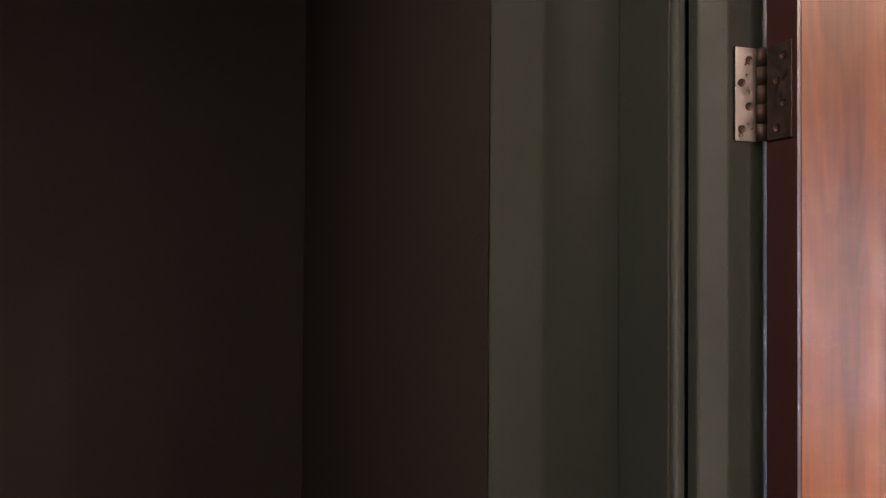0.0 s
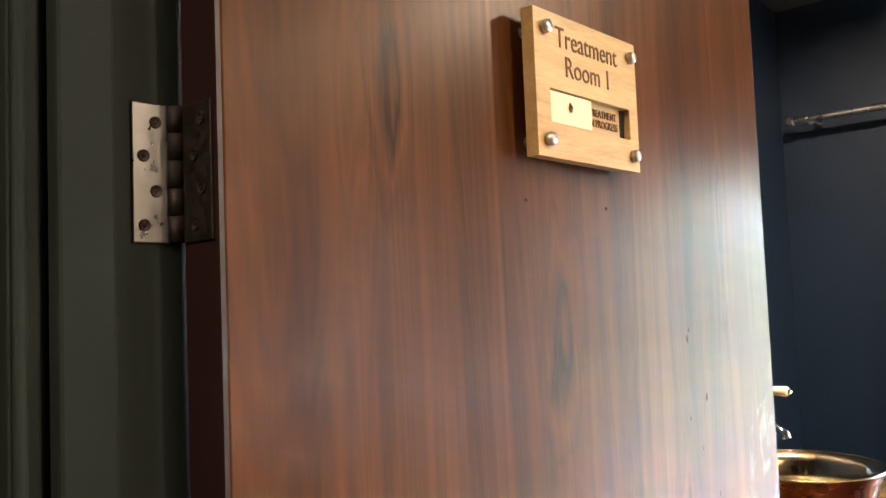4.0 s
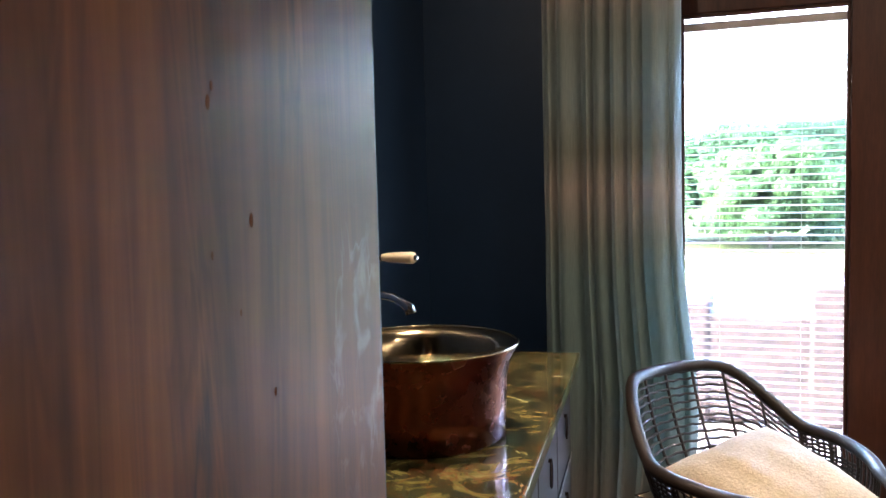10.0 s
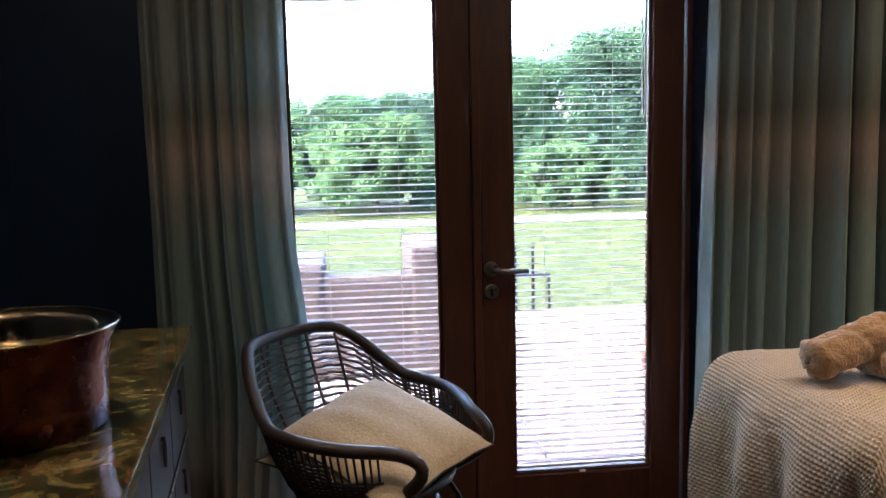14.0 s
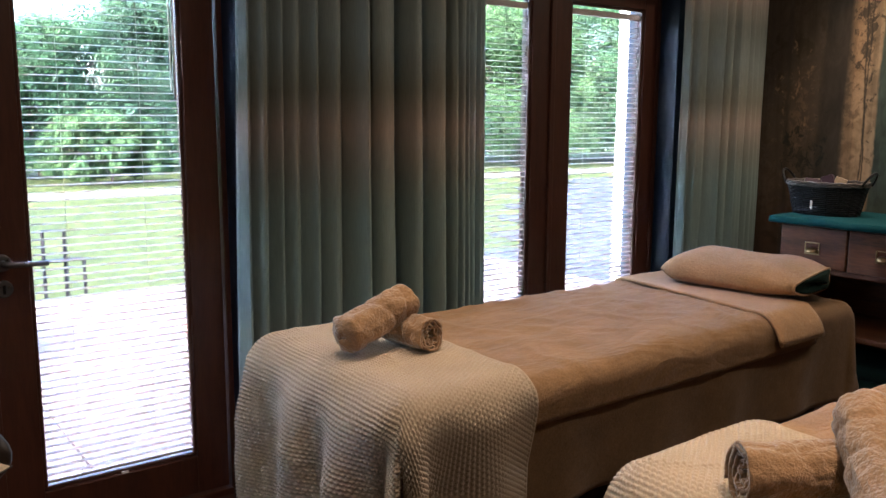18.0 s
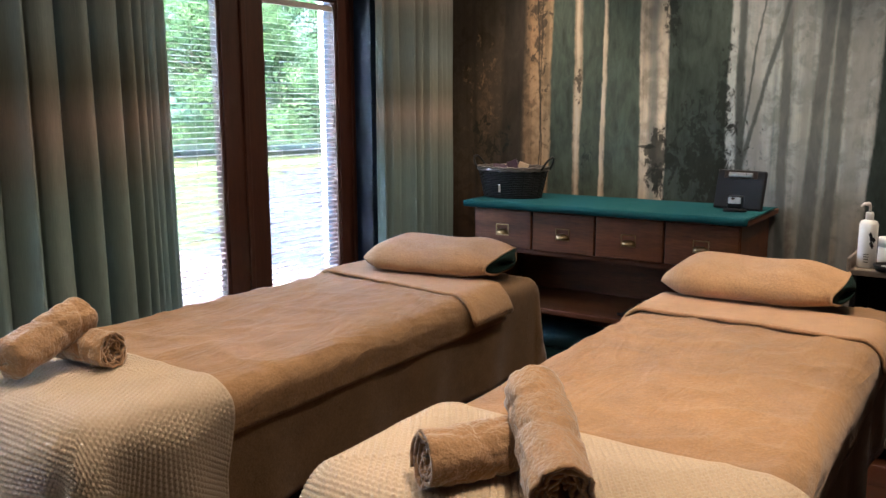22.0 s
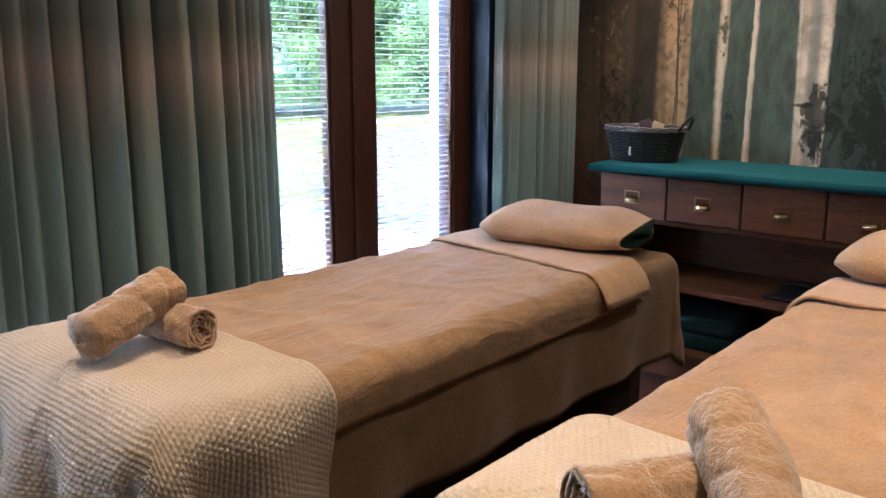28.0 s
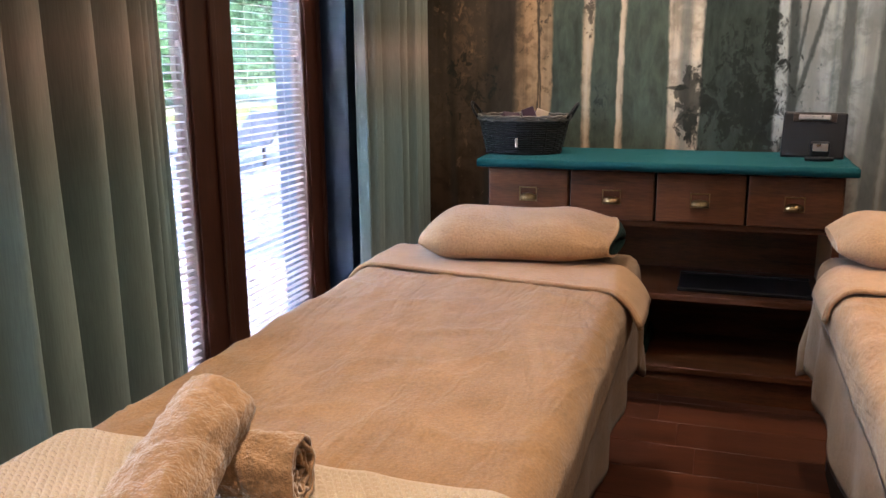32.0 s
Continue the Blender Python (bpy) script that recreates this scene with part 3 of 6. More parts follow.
bm.free()
M_ENGR = plain("engraved_brown", (0.12, 0.055, 0.022), 0.8)
M_SLIDE = plain("cream_slider", (0.80, 0.68, 0.46), 0.5, 0, 0.05)
part("slider", boxed(SX + 0.0005, SX + 0.0055, wy0 + 0.001, -2.629, wz0 + 0.001, wz1 - 0.001, 0.0006), M_SLIDE, sign, "cream sliding panel")
# thin black strip put in for the shade at the slot's open end
part("slot_shadow_gap", boxed(SX + 0.0003, SX + 0.0008, wy1 - 0.010, wy1 - 0.0005, wz0 + 0.0005, wz1 - 0.0005), M_BLACK, sign, "black strip for the shade at the slider slot's end")
drop = part("drop_emblem", lathed([(0, 0), (0.0035, 0.0006), (0.0030, 0.0010), (0, 0.0012)], 12), M_ENGR, sign)
drop.matrix_basis = pose(SX + 0.0056, -2.670, 1.629, 0, 90)
part("drop_tip", lathed([(0.0028, 0.0), (0.0016, 0.003), (0, 0.006)], 10), M_ENGR, sign).matrix_basis = pose(SX + 0.0058, -2.670, 1.6305)
FACE = lambda y, z, x: pose(x, y, z, 90, 0, 90)
words("Treatment\nRoom 1", 0.030, FACE(-2.636, 1.684, SX + 0.0082), M_ENGR, sign, squeeze=0.92)
words("TREATMENT\nIN PROGRESS", 0.0118, FACE(-2.599, 1.628, SX + 0.0012), M_ENGR, sign, squeeze=0.82)
for y in (SY0 + 0.017, SY1 - 0.014):
    for z in (SZ0 + 0.017, SZ1 - 0.018):
        st = part("stud", lathed([(0, 0.0), (0.0066, 0.0), (0.0070, 0.004), (0.0060, 0.0070), (0, 0.0080)], 20), M_STEEL, sign, "round steel standoff stud", True)
        st.matrix_basis = pose(SX + 0.0082, y, z, 0, 90)
        part("spacer", tubed([(DX, y, z), (SX - 0.006, y, z)], 0.006, 10), M_STEEL, sign)

# ---- French windows with blinds between their panes ----
PW, Z0, Z1, ST = 0.497, 0.150, 1.850, 0.112  # pane width, pane foot and top, stile width
SLAT = None


def slat_mesh():
    bm = sheet(1, 4, lambda u, v: ((u - 0.5) * (PW - 0.012), (v - 0.5) * 0.0175 * math.cos(0.21), 0.0012 * math.sin(v * math.pi) + (v - 0.5) * 0.0175 * math.sin(0.21)))
    r = bmesh.ops.solidify(bm, geom=bm.faces[:], thickness=0.0005)
    me = bpy.data.meshes.new("slat")
    bm.to_mesh(me)
    bm.free()
    me.materials.append(M_SLAT)
    return me


def french_door(px0, label, handle=0):
    """One glazed leaf whose pane begins at px0; handle: +1 on its left stile."""
    d = thing("french_door", pose(px0 + PW / 2, 0, 0), label, "glazed door", "French window leaves")
    w = PW / 2
    for s in (-1, 1):
        a, b = sorted((s * w, s * (w + ST)))
        part("stile", boxed(a, b, -0.034, 0.034, 0.012, HEAD - 0.045, 0.004), M_FRAME, d)
    part("bottom_rail", boxed(-w, w, -0.034, 0.034, 0.012, Z0, 0.004), M_FRAME, d)
    part("top_rail", boxed(-w, w, -0.034, 0.034, Z1, HEAD - 0.045, 0.004), M_FRAME, d)
    for name, bx in (("glazing_bead", (-w, -w + 0.012, Z0, Z1)), ("glazing_bead", (w - 0.012, w, Z0, Z1)), ("glazing_bead", (-w, w, Z0, Z0 + 0.012)), ("glazing_bead", (-w, w, Z1 - 0.012, Z1))):
        part(name, boxed(bx[0], bx[1], -0.026, -0.014, bx[2], bx[3], 0.003), M_FRAME, d)
    for yy in (-0.013, 0.013):
        p = part("pane", boxed(-w, w, yy - 0.002, yy + 0.002, Z0, Z1), M_GLASS, d)
        p.visible_shadow = False
    head = part("blind", boxed(-w + 0.006, w - 0.006, -0.0095, 0.0095, Z1 - 0.05, Z1 - 0.024, 0.002), M_SLAT, d, "white integral venetian blind, slats open")
    part("bottom_bar", boxed(-w + 0.006, w - 0.006, -0.0085, 0.0085, Z0 + 0.016, Z0 + 0.026, 0.002), M_SLAT, head)
    n = int((Z1 - Z0 - 0.09) / 0.0238)
    for i in range(n):
        o = new("slat", SLAT)
        o.parent = head
        o.matrix_basis = pose(0, 0, Z0 + 0.042 + i * 0.0238)
    for cx in (-w * 0.52, w * 0.46):
        part("ladder_cord", tubed([(cx, -0.0088, Z0 + 0.02), (cx, -0.0088, Z1 - 0.04)], 0.0008, 5), M_CORD, head)
    part("pull_tab", boxed(-0.012, 0.012, -0.032, -0.024, Z0 - 0.004, Z0 + 0.008, 0.003), M_WHITE, d, "small white plastic blind tab")
    if handle:
        part("tilt_wand", tubed([(w - 0.024, -0.0300, Z1 - 0.02), (w - 0.024, -0.0300, 1.385)], 0.0040, 8), M_WHITE, d, "slim white blind wand", True)
        part("wand_grip", tubed([(w - 0.036, -0.0300, Z1 - 0.02), (w - 0.036, -0.0300, 1.415)], 0.0022, 6), M_WHITE, d)
        hx = -w - ST * 0.655
        # black strip laid on as the shaded slot between the leaves
        part("lock_slot_strip", boxed(-w - ST + 0.001, -w - ST + 0.010, -0.040, -0.034, 0.77, 1.16, 0.001), M_BLACK, d, "narrow black strip for the dark slot at the lock")
        rose = part("handle_rose", lathed([(0, 0), (0.026, 0), (0.026, 0.006), (0.022, 0.010), (0, 0.010)], 24), M_LEVER, d, "round steel handle rose")
        rose.matrix_basis = pose(hx, -0.034, 0.897, 90)
        lever = part("lever_handle", tubed([(hx, -0.04, 0.897), (hx, -0.078, 0.897), (hx + 0.012, -0.086, 0.897), (hx + 0.03, -0.088, 0.896), (hx + 0.118, -0.088, 0.893)], [0.010, 0.010, 0.010, 0.009, 0.008], 12), M_LEVER, d, "brushed steel lever handle", True)
        esc = part("escutcheon", lathed([(0, 0), (0.026, 0), (0.026, 0.006), (0.022, 0.009), (0, 0.009)], 24), M_LEVER, d, "round steel keyhole cover")
        esc.matrix_basis = pose(hx, -0.034, 0.818, 90)
        part("keyhole", boxed(hx - 0.004, hx + 0.004, -0.0445, -0.0425, 0.803, 0.830), M_BLACK, d)
    return d


SLAT = slat_mesh()
french_door(-0.668, "mahogany French window leaf, glazed, with an open venetian blind")
french_door(0.075, "mahogany French window leaf with steel lever handle, closed", 1)
french_door(1.628, "mahogany French window leaf half behind the curtain, closed")
french_door(2.364, "mahogany French window leaf with open blind beside the bed")
for i, (x0, x1) in enumerate(OPEN):
    fr = tagged(new("window_%d" % (i + 1)), "mahogany outer frame of the French windows", "window frame", kind="structure")
    part("jamb", boxed(x0, x0 + 0.02, -0.045, 0.06, 0, HEAD, 0.003), M_FRAME, fr)
    part("jamb", boxed(x1 - 0.02, x1, -0.045, 0.06, 0, HEAD, 0.003), M_FRAME, fr)
    part("head", boxed(x0 + 0.02, x1 - 0.02, -0.045, 0.06, HEAD - 0.04, HEAD, 0.003), M_FRAME, fr)
    part("threshold", boxed(x0 + 0.02, x1 - 0.02, -0.06, 0.16, -0.02, 0.010, 0.003), M_FRAME, fr)
    c = (-0.046, 2.243)[i]
    part("meeting_strip", boxed(c - 0.011, c + 0.011, -0.030, 0.030, 0.012, HEAD - 0.045), M_FRAME, fr)
    part("cover_strip", boxed(c - 0.014, c + 0.014, -0.047, -0.035, 0.02, HEAD - 0.05, 0.004), M_FRAME, fr)

# ---- curtains ----
def curtain(x0, x1, folds, label, tilt=0.0, flare=0.0, amp=0.040, y=-0.245, seed=1.0, turn=(0.0, 0.0), reach=0.13, lean=0.0, gather=0.0):
    """A gathered drape between x0 and x1; flare pushes its inner hem sideways, turn bends its ends back to the glass, gather packs its pleats towards the ends."""
    c = thing("curtain", pose(0, 0, 0), label, "curtain", "long ombre curtains")

    def fn(u, v):
        z = 0.02 + v * 2.10
        ph = folds * (u * math.tau + gather * math.sin(u * math.tau)) + (1 - 0.5 * gather) * (4.4 * nz(u * 5, seed * 2) + 1.6 * nz(u * 11, seed))
        ends = [(max(0.0, 1 - u / reach) ** 1.1) * turn[0], (max(0.0, 1 - (1 - u) / reach) ** 1.6) * turn[1]]
        calm = 1 - 0.3 * min(1.0, (ends[0] + ends[1]) / 0.05)
        a = amp * calm * (1 + gather * (0.5 - math.cos(u * math.tau))) * (0.80 + 0.75 * nz(u * 9, seed)) * (0.85 + 0.25 * (1 - v))
        wave = 1.0 - 2.0 * abs(math.sin(ph * 0.5 + 0.15 * math.sin(v * 3 + seed))) ** 0.95
        low = (1 - v) ** 2
        x = x0 + (x1 - x0) * (u + 0.02 * nz(u * 6, seed * 3) + 0.004 * math.sin(ph * 0.5 + v * 2) + 0.22 / folds / math.tau * math.sin(ph)) + tilt * (1 - v) * (0.2 + u) + lean * (v - 0.5) * (1 - u) + flare * math.exp(-((v - 0.27) / 0.16) ** 2) * u
        yy = y + a * wave + 0.006 * nz(u * 14, v * 3, seed) + 0.014 * low * nz(u * 8, seed)
        return (x, yy + ends[0] + ends[1], z)

    b = part("drape", sheet(folds * 16, 26, fn), M_CURT, c, "", True)
    thicken(b, 0.003)
    return c


curtain(-1.075, -0.66, 8, "sage and stone ombre curtain, drawn back by the basin", 0.0, 0.05, 0.030, seed=2.0, turn=(0.0, 0.06))
curtain(0.680, 1.670, 16, "wide sage and stone ombre curtain, between the French windows", 0.015, 0, 0.058, -0.385, seed=5.0, turn=(0.180, 0.135), reach=0.34, lean=0.045, gather=0.5)
curtain(2.955, 3.500, 10, "sage and stone ombre curtain in the corner by the mural", 0.0, 0, 0.024, -0.330, seed=9.0, turn=(0.130, 0.05), reach=0.45)


def curtain_pole(x0, x1):
    c = thing("curtain_pole", pose(0, 0, 0), "slim brushed metal curtain pole with eyelet finials", "curtain pole")
    part("pole", tubed([(x0, -0.245, 2.05), (x1, -0.245, 2.05)], 0.012, 12), M_STEEL, c)
    for x, s in ((x0, -1), (x1, 1)):
        f = part("finial", lathed([(0, 0), (0.017, 0), (0.019, 0.012), (0.016, 0.03), (0, 0.034)], 16), M_STEEL, c, "", True)
        f.matrix_basis = pose(x, -0.245, 2.05, 0, 90 * s)
    for x in (x0 + 0.06, x1 - 0.06):
        part("bracket", boxed(x - 0.01, x + 0.01, -0.245, YN, 2.03, 2.042, 0.002), M_STEEL, c)


curtain_pole(-1.42, 1.30)
curtain_pole(1.45, 3.10)

# ---- forest mural on the far wall: a printed paper, so all of it is in the material, its dim top too ----
def forest_print():
    m, nt, b = mat("forest_mural_print", 0.8, 0.0, 0.2)
    tc = nt.nodes.new("ShaderNodeTexCoord")
    obj = tc.outputs["Object"]
    sep = nt.nodes.new("ShaderNodeSeparateXYZ")
    nt.links.new(obj, sep.inputs[0])

    def calc(op, *vals):
        n = nt.nodes.new("ShaderNodeMath")
        n.operation = op
        for sock, v in zip(n.inputs, vals):
            if isinstance(v, (int, float)):
                sock.default_value = v
            else:
                nt.links.new(v, sock)
        return n.outputs[0]

    def fade(v, lo, hi):
        n = nt.nodes.new("ShaderNodeMapRange")
        n.interpolation_type = "SMOOTHSTEP"
        n.inputs["From Min"].default_value, n.inputs["From Max"].default_value = lo, hi
        nt.links.new(v, n.inputs["Value"])
        return n.outputs[0]

    # edges waver and fray a little
    sway = calc("MULTIPLY_ADD", noise_fac(nt, coords(nt, (1, 1, 0.35)), 7.0, 3.0, 0.5), 0.030, -0.015)
    fray = calc("MULTIPLY_ADD", noise_fac(nt, coords(nt, (1, 1, 0.4)), 60.0, 4.0, 0.65), 0.016, -0.008)
    Z = sep.outputs["Z"]
    Y = calc("ADD", calc("ADD", sep.outputs["Y"], sway), fray)
    rough_leaf = noise_fac(nt, coords(nt, (1, 1, 0.75)), 26.0, 6.0, 0.68, 0.6)
    soft_leaf = noise_fac(nt, coords(nt), 11.0, 6.0, 0.62, 0.3)
    streaks = noise_fac(nt, coords(nt, (1, 1, 0.05)), 22.0, 4.0, 0.6)
    bark = noise_fac(nt, coords(nt, (1, 1, 0.3)), 30.0, 6.0, 0.65, 0.5)
    blotch = noise_fac(nt, coords(nt, (1, 1, 0.5)), 9.0, 5.0, 0.6, 0.8)

    # mist and glow between the trees
    run = calc("DIVIDE", calc("SUBTRACT", -0.15, calc("ADD", sep.outputs["Y"], sway)), 2.95)
    col = ramp(nt, run, [(0.0, (0.060, 0.044, 0.030)), (0.165, (0.088, 0.064, 0.042)), (0.19, (0.30, 0.195, 0.110)), (0.23, (0.31, 0.225, 0.140)), (0.29, (0.36, 0.30, 0.225)), (0.42, (0.43, 0.375, 0.31)), (0.53, (0.300, 0.335, 0.355)),
        (0.70, (0.265, 0.300, 0.320)), (0.76, (0.275, 0.290, 0.295)), (0.83, (0.27, 0.235, 0.200)), (0.93, (0.25, 0.215, 0.18)), (1.0, (0.21, 0.19, 0.165))])
    col = mix(nt, 0.75, col, mix(nt, 1.0, col, ramp(nt, streaks, [(0.32, (0.50, 0.52, 0.53)), (0.55, (1, 1, 1)), (0.75, (1.15, 1.1, 1.02))]), "MULTIPLY"))
    col = mix(nt, 0.65, col, mix(nt, 1.0, col, ramp(nt, soft_leaf, [(0.40, (0.45, 0.44, 0.42)), (0.52, (0.95, 0.95, 0.95)), (0.65, (1.2, 1.14, 1.05))]), "MULTIPLY"))
    # foot browner; top darkened in the colour where the downlights hardly reach
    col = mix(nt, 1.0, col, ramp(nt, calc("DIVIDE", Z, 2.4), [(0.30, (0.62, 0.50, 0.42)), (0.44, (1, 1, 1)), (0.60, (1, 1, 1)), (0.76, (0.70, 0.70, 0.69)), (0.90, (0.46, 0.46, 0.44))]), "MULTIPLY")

    def shade(rgb, var):
        lo, hi = tuple(c * (1 - var) for c in rgb), tuple(c * (1 + var) for c in rgb)
        return mix(nt, 0.45, ramp(nt, bark, [(0.35, lo), (0.68, hi)]), ramp(nt, blotch, [(0.38, lo), (0.60, hi)]))

    teal, deep, ink = shade((0.044, 0.060, 0.050), 0.42), shade((0.016, 0.024, 0.024), 0.45), shade((0.010, 0.013, 0.012), 0.3)
    stem, amber = shade((0.048, 0.058, 0.060), 0.25), shade((0.27, 0.165, 0.085), 0.25)
    grey, mist, pale, dusk = shade((0.092, 0.104, 0.106), 0.22), shade((0.185, 0.195, 0.20), 0.14), shade((0.40, 0.335, 0.26), 0.18), shade((0.030, 0.024, 0.018), 0.3)
    big = shade((0.026, 0.037, 0.033), 0.5)

    def trunk(col, yt0, yt1, yb0, yb1, paint, soft=0.010, part_of=1.0):
        """A printed stem; its edges are given at the heights 2.12 and 0.90."""
        ct, cb = (yt0 + yt1) / 2, (yb0 + yb1) / 2
        ht, hb = abs(yt1 - yt0) / 2, abs(yb1 - yb0) / 2
        k = (ct - cb) / 1.22
        line = calc("MULTIPLY_ADD", Z, k, cb - 0.90 * k)
        q = (ht - hb) / 1.22
        half = calc("MULTIPLY_ADD", Z, q, hb - 0.90 * q)
        d = calc("SUBTRACT", calc("ABSOLUTE", calc("SUBTRACT", Y, line)), half)
        cover = calc("MULTIPLY", fade(d, soft, -soft), part_of)
        return mix(nt, cover, col, paint)

    def foliage_print(col, cy, cz, ry, rz, paint, grain, at=0.36, part_of=1.0):
        """Ragged printed leaves within an oval."""
        dy, dz = calc("DIVIDE", calc("SUBTRACT", Y, cy), ry), calc("DIVIDE", calc("SUBTRACT", Z, cz), rz)
        d = calc("SQRT", calc("ADD", calc("MULTIPLY", dy, dy), calc("MULTIPLY", dz, dz)))
        v = calc("SUBTRACT", grain, calc("MULTIPLY", d, 0.20))
        return mix(nt, calc("MULTIPLY", fade(v, at - 0.03, at + 0.07), part_of * 0.85), col, paint)

    # far stems first, then nearer ones over them
    for row in ((-1.80, -1.85, -1.82, -1.87), (-2.02, -2.06, -2.03, -2.07), (-2.22, -2.30, -2.21, -2.27), (-2.55, -2.58, -2.56, -2.60), (-2.86, -2.90, -2.87, -2.92), (-1.66, -1.70, -1.88, -1.93)):
        col = trunk(col, *row, mist, 0.018, 0.7)
    col = foliage_print(col, -2.28, 1.55, 0.16, 0.55, mist, rough_leaf, 0.42, 0.8)
    col = foliage_print(col, -2.20, 1.95, 0.50, 0.30, grey, soft_leaf, 0.36, 0.6)
    col = foliage_print(col, -0.42, 1.28, 0.16, 0.50, amber, rough_leaf, 0.43, 0.55)
    for row in ((-0.34, -0.36, -0.36, -0.39), (-0.55, -0.675, -0.52, -0.655)):
        col = trunk(col, *row, dusk, 0.014)
    col = foliage_print(col, -0.42, 1.35, 0.36, 0.55, dusk, soft_leaf, 0.38, 0.7)
    col = foliage_print(col, -0.45, 1.15, 0.24, 0.30, ink, rough_leaf, 0.46)
    col = trunk(col, -0.735, -0.742, -0.765, -0.772, dusk, 0.004)
    col = trunk(col, -0.775, -0.780, -0.745, -0.751, dusk, 0.004)
    col = foliage_print(col, -0.75, 1.70, 0.10, 0.42, dusk, rough_leaf, 0.43)
    for row in ((-0.832, -0.942, -0.809, -0.952), (-0.995, -1.111, -0.984, -1.092), (-1.125, -1.279, -1.120, -1.305)):
        col = trunk(col, *row, teal, 0.007)
    col = trunk(col, -1.109, -1.120, -1.092, -1.108, pale, 0.005)
    col = trunk(col, -1.338, -1.385, -1.345, -1.388, grey, 0.020, 0.75)
    col = trunk(col, -0.955, -0.975, -0.962, -0.976, pale, 0.008, 0.8)
    for row in ((-1.742, -1.778, -1.762, -1.800), (-1.921, -1.970, -1.946, -1.992), (-2.105, -2.160, -2.057, -2.116), (-2.165, -2.215, -2.139, -2.187), (-2.460, -2.525, -2.425, -2.475), (-2.613, -2.666, -2.650, -2.697), (-2.95, -3.00, -2.96, -3.02)):
        col = trunk(col, *row, grey, 0.010)
    col = trunk(col, -2.160, -2.166, -2.120, -2.132, mist, 0.006)
    col = trunk(col, -1.745, -1.772, -1.765, -1.800, stem, 0.008)
    col = trunk(col, -2.030, -2.048, -1.735, -1.755, stem, 0.006, 0.9)
    col = trunk(col, -1.890, -1.898, -1.745, -1.757, stem, 0.004, 0.9)
    for row in ((-2.357, -2.489, -2.313, -2.438), (-2.696, -2.800, -2.714, -2.822)):
        col = trunk(col, *row, deep, 0.008)
    col = trunk(col, -1.435, -1.716, -1.428, -1.714, big, 0.008)
    col = foliage_print(col, -1.62, 1.03, 0.20, 0.36, ink, rough_leaf, 0.37)
    col = foliage_print(col, -1.70, 1.35, 0.05, 0.40, ink, rough_leaf, 0.40)
    col = foliage_print(col, -1.445, 1.78, 0.035, 0.20, ink, rough_leaf, 0.36)
    col = foliage_print(col, -1.393, 1.09, 0.040, 0.095, ink, rough_leaf, 0.20)
    col = foliage_print(col, -1.405, 0.99, 0.024, 0.060, ink, rough_leaf, 0.24)
    col = foliage_print(col, -1.345, 1.150, 0.042, 0.009, ink, soft_leaf, 0.26)
    col = foliage_print(col, -1.92, 1.99, 0.34, 0.16, deep, rough_leaf, 0.42)
    col = foliage_print(col, -0.97, 1.45, 0.03, 0.10, dusk, rough_leaf, 0.40)
    col = foliage_print(col, -1.00, 1.10, 0.12, 0.18, deep, rough_leaf, 0.50)
    nt.links.new(col, b.inputs["Base Color"])
    bump(nt, b, noise_fac(nt, obj, 300.0, 2.0), 0.08, 0.001)
    return m


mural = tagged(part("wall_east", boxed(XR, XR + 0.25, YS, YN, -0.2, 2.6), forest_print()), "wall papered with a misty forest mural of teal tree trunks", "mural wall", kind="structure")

# ---- treatment beds ----
def drape_fn(cx, cy, hx, hy, top, r, fold=0.02, waves=7.0, seed=0.0, sag=0.004, reach=0.30, flare=0.0):
    """Maps flat cloth coordinates onto a soft box: flat on top, rounded over the edges, then hanging in folds."""
    def fn(X, Y):
        ox, oy = max(abs(X - cx) - hx, 0.0), max(abs(Y - cy) - hy, 0.0)
        sx, sy = (1 if X > cx else -1), (1 if Y > cy else -1)
        far = math.hypot(ox, oy)
        d = max(ox, oy) + 0.15 * min(ox, oy)
        bx, by = min(max(X, cx - hx), cx + hx), min(max(Y, cy - hy), cy + hy)
        ridge = 1 - abs(nz(X * 5 + Y * 2.2 + seed, Y * 4.5 - X * 1.5, seed))
        wr = sag * nz(X * 6 + seed, Y * 6) + 0.5 * sag * nz(X * 17, Y * 17 + seed) + 2.2 * sag * ridge ** 9 - sag
        if d < 1e-6:
            return Vector((X, Y, top + wr))
        ux, uy = sx * ox / far, sy * oy / far
        wr *= max(0.0, 1 - d / 0.12)
        arc = r * math.pi / 2
        if d < arc:
            a = d / r
            out, drop = r * math.sin(a), r * (1 - math.cos(a))
        else:
            out, drop = r, r + d - arc
        ramp_in = min(1.0, max(0.0, (d - arc * 0.6) / reach))
        along = X if oy > ox else Y
        corner = math.atan2(oy, ox)
        w = math.sin(along * waves * 2.2 + seed + 2.0 * nz(along * 2, seed)) + 0.7 * math.sin(corner * 6 + seed)
        out += fold * ramp_in * w + flare * ramp_in * math.sin(2 * corner) ** 2 * min(1.0, ox * oy / 0.004) + 0.004 * nz(X * 9, Y * 9, drop * 4)
        return Vector((bx + ux * out, by + uy * out, top - drop + wr))
    return fn


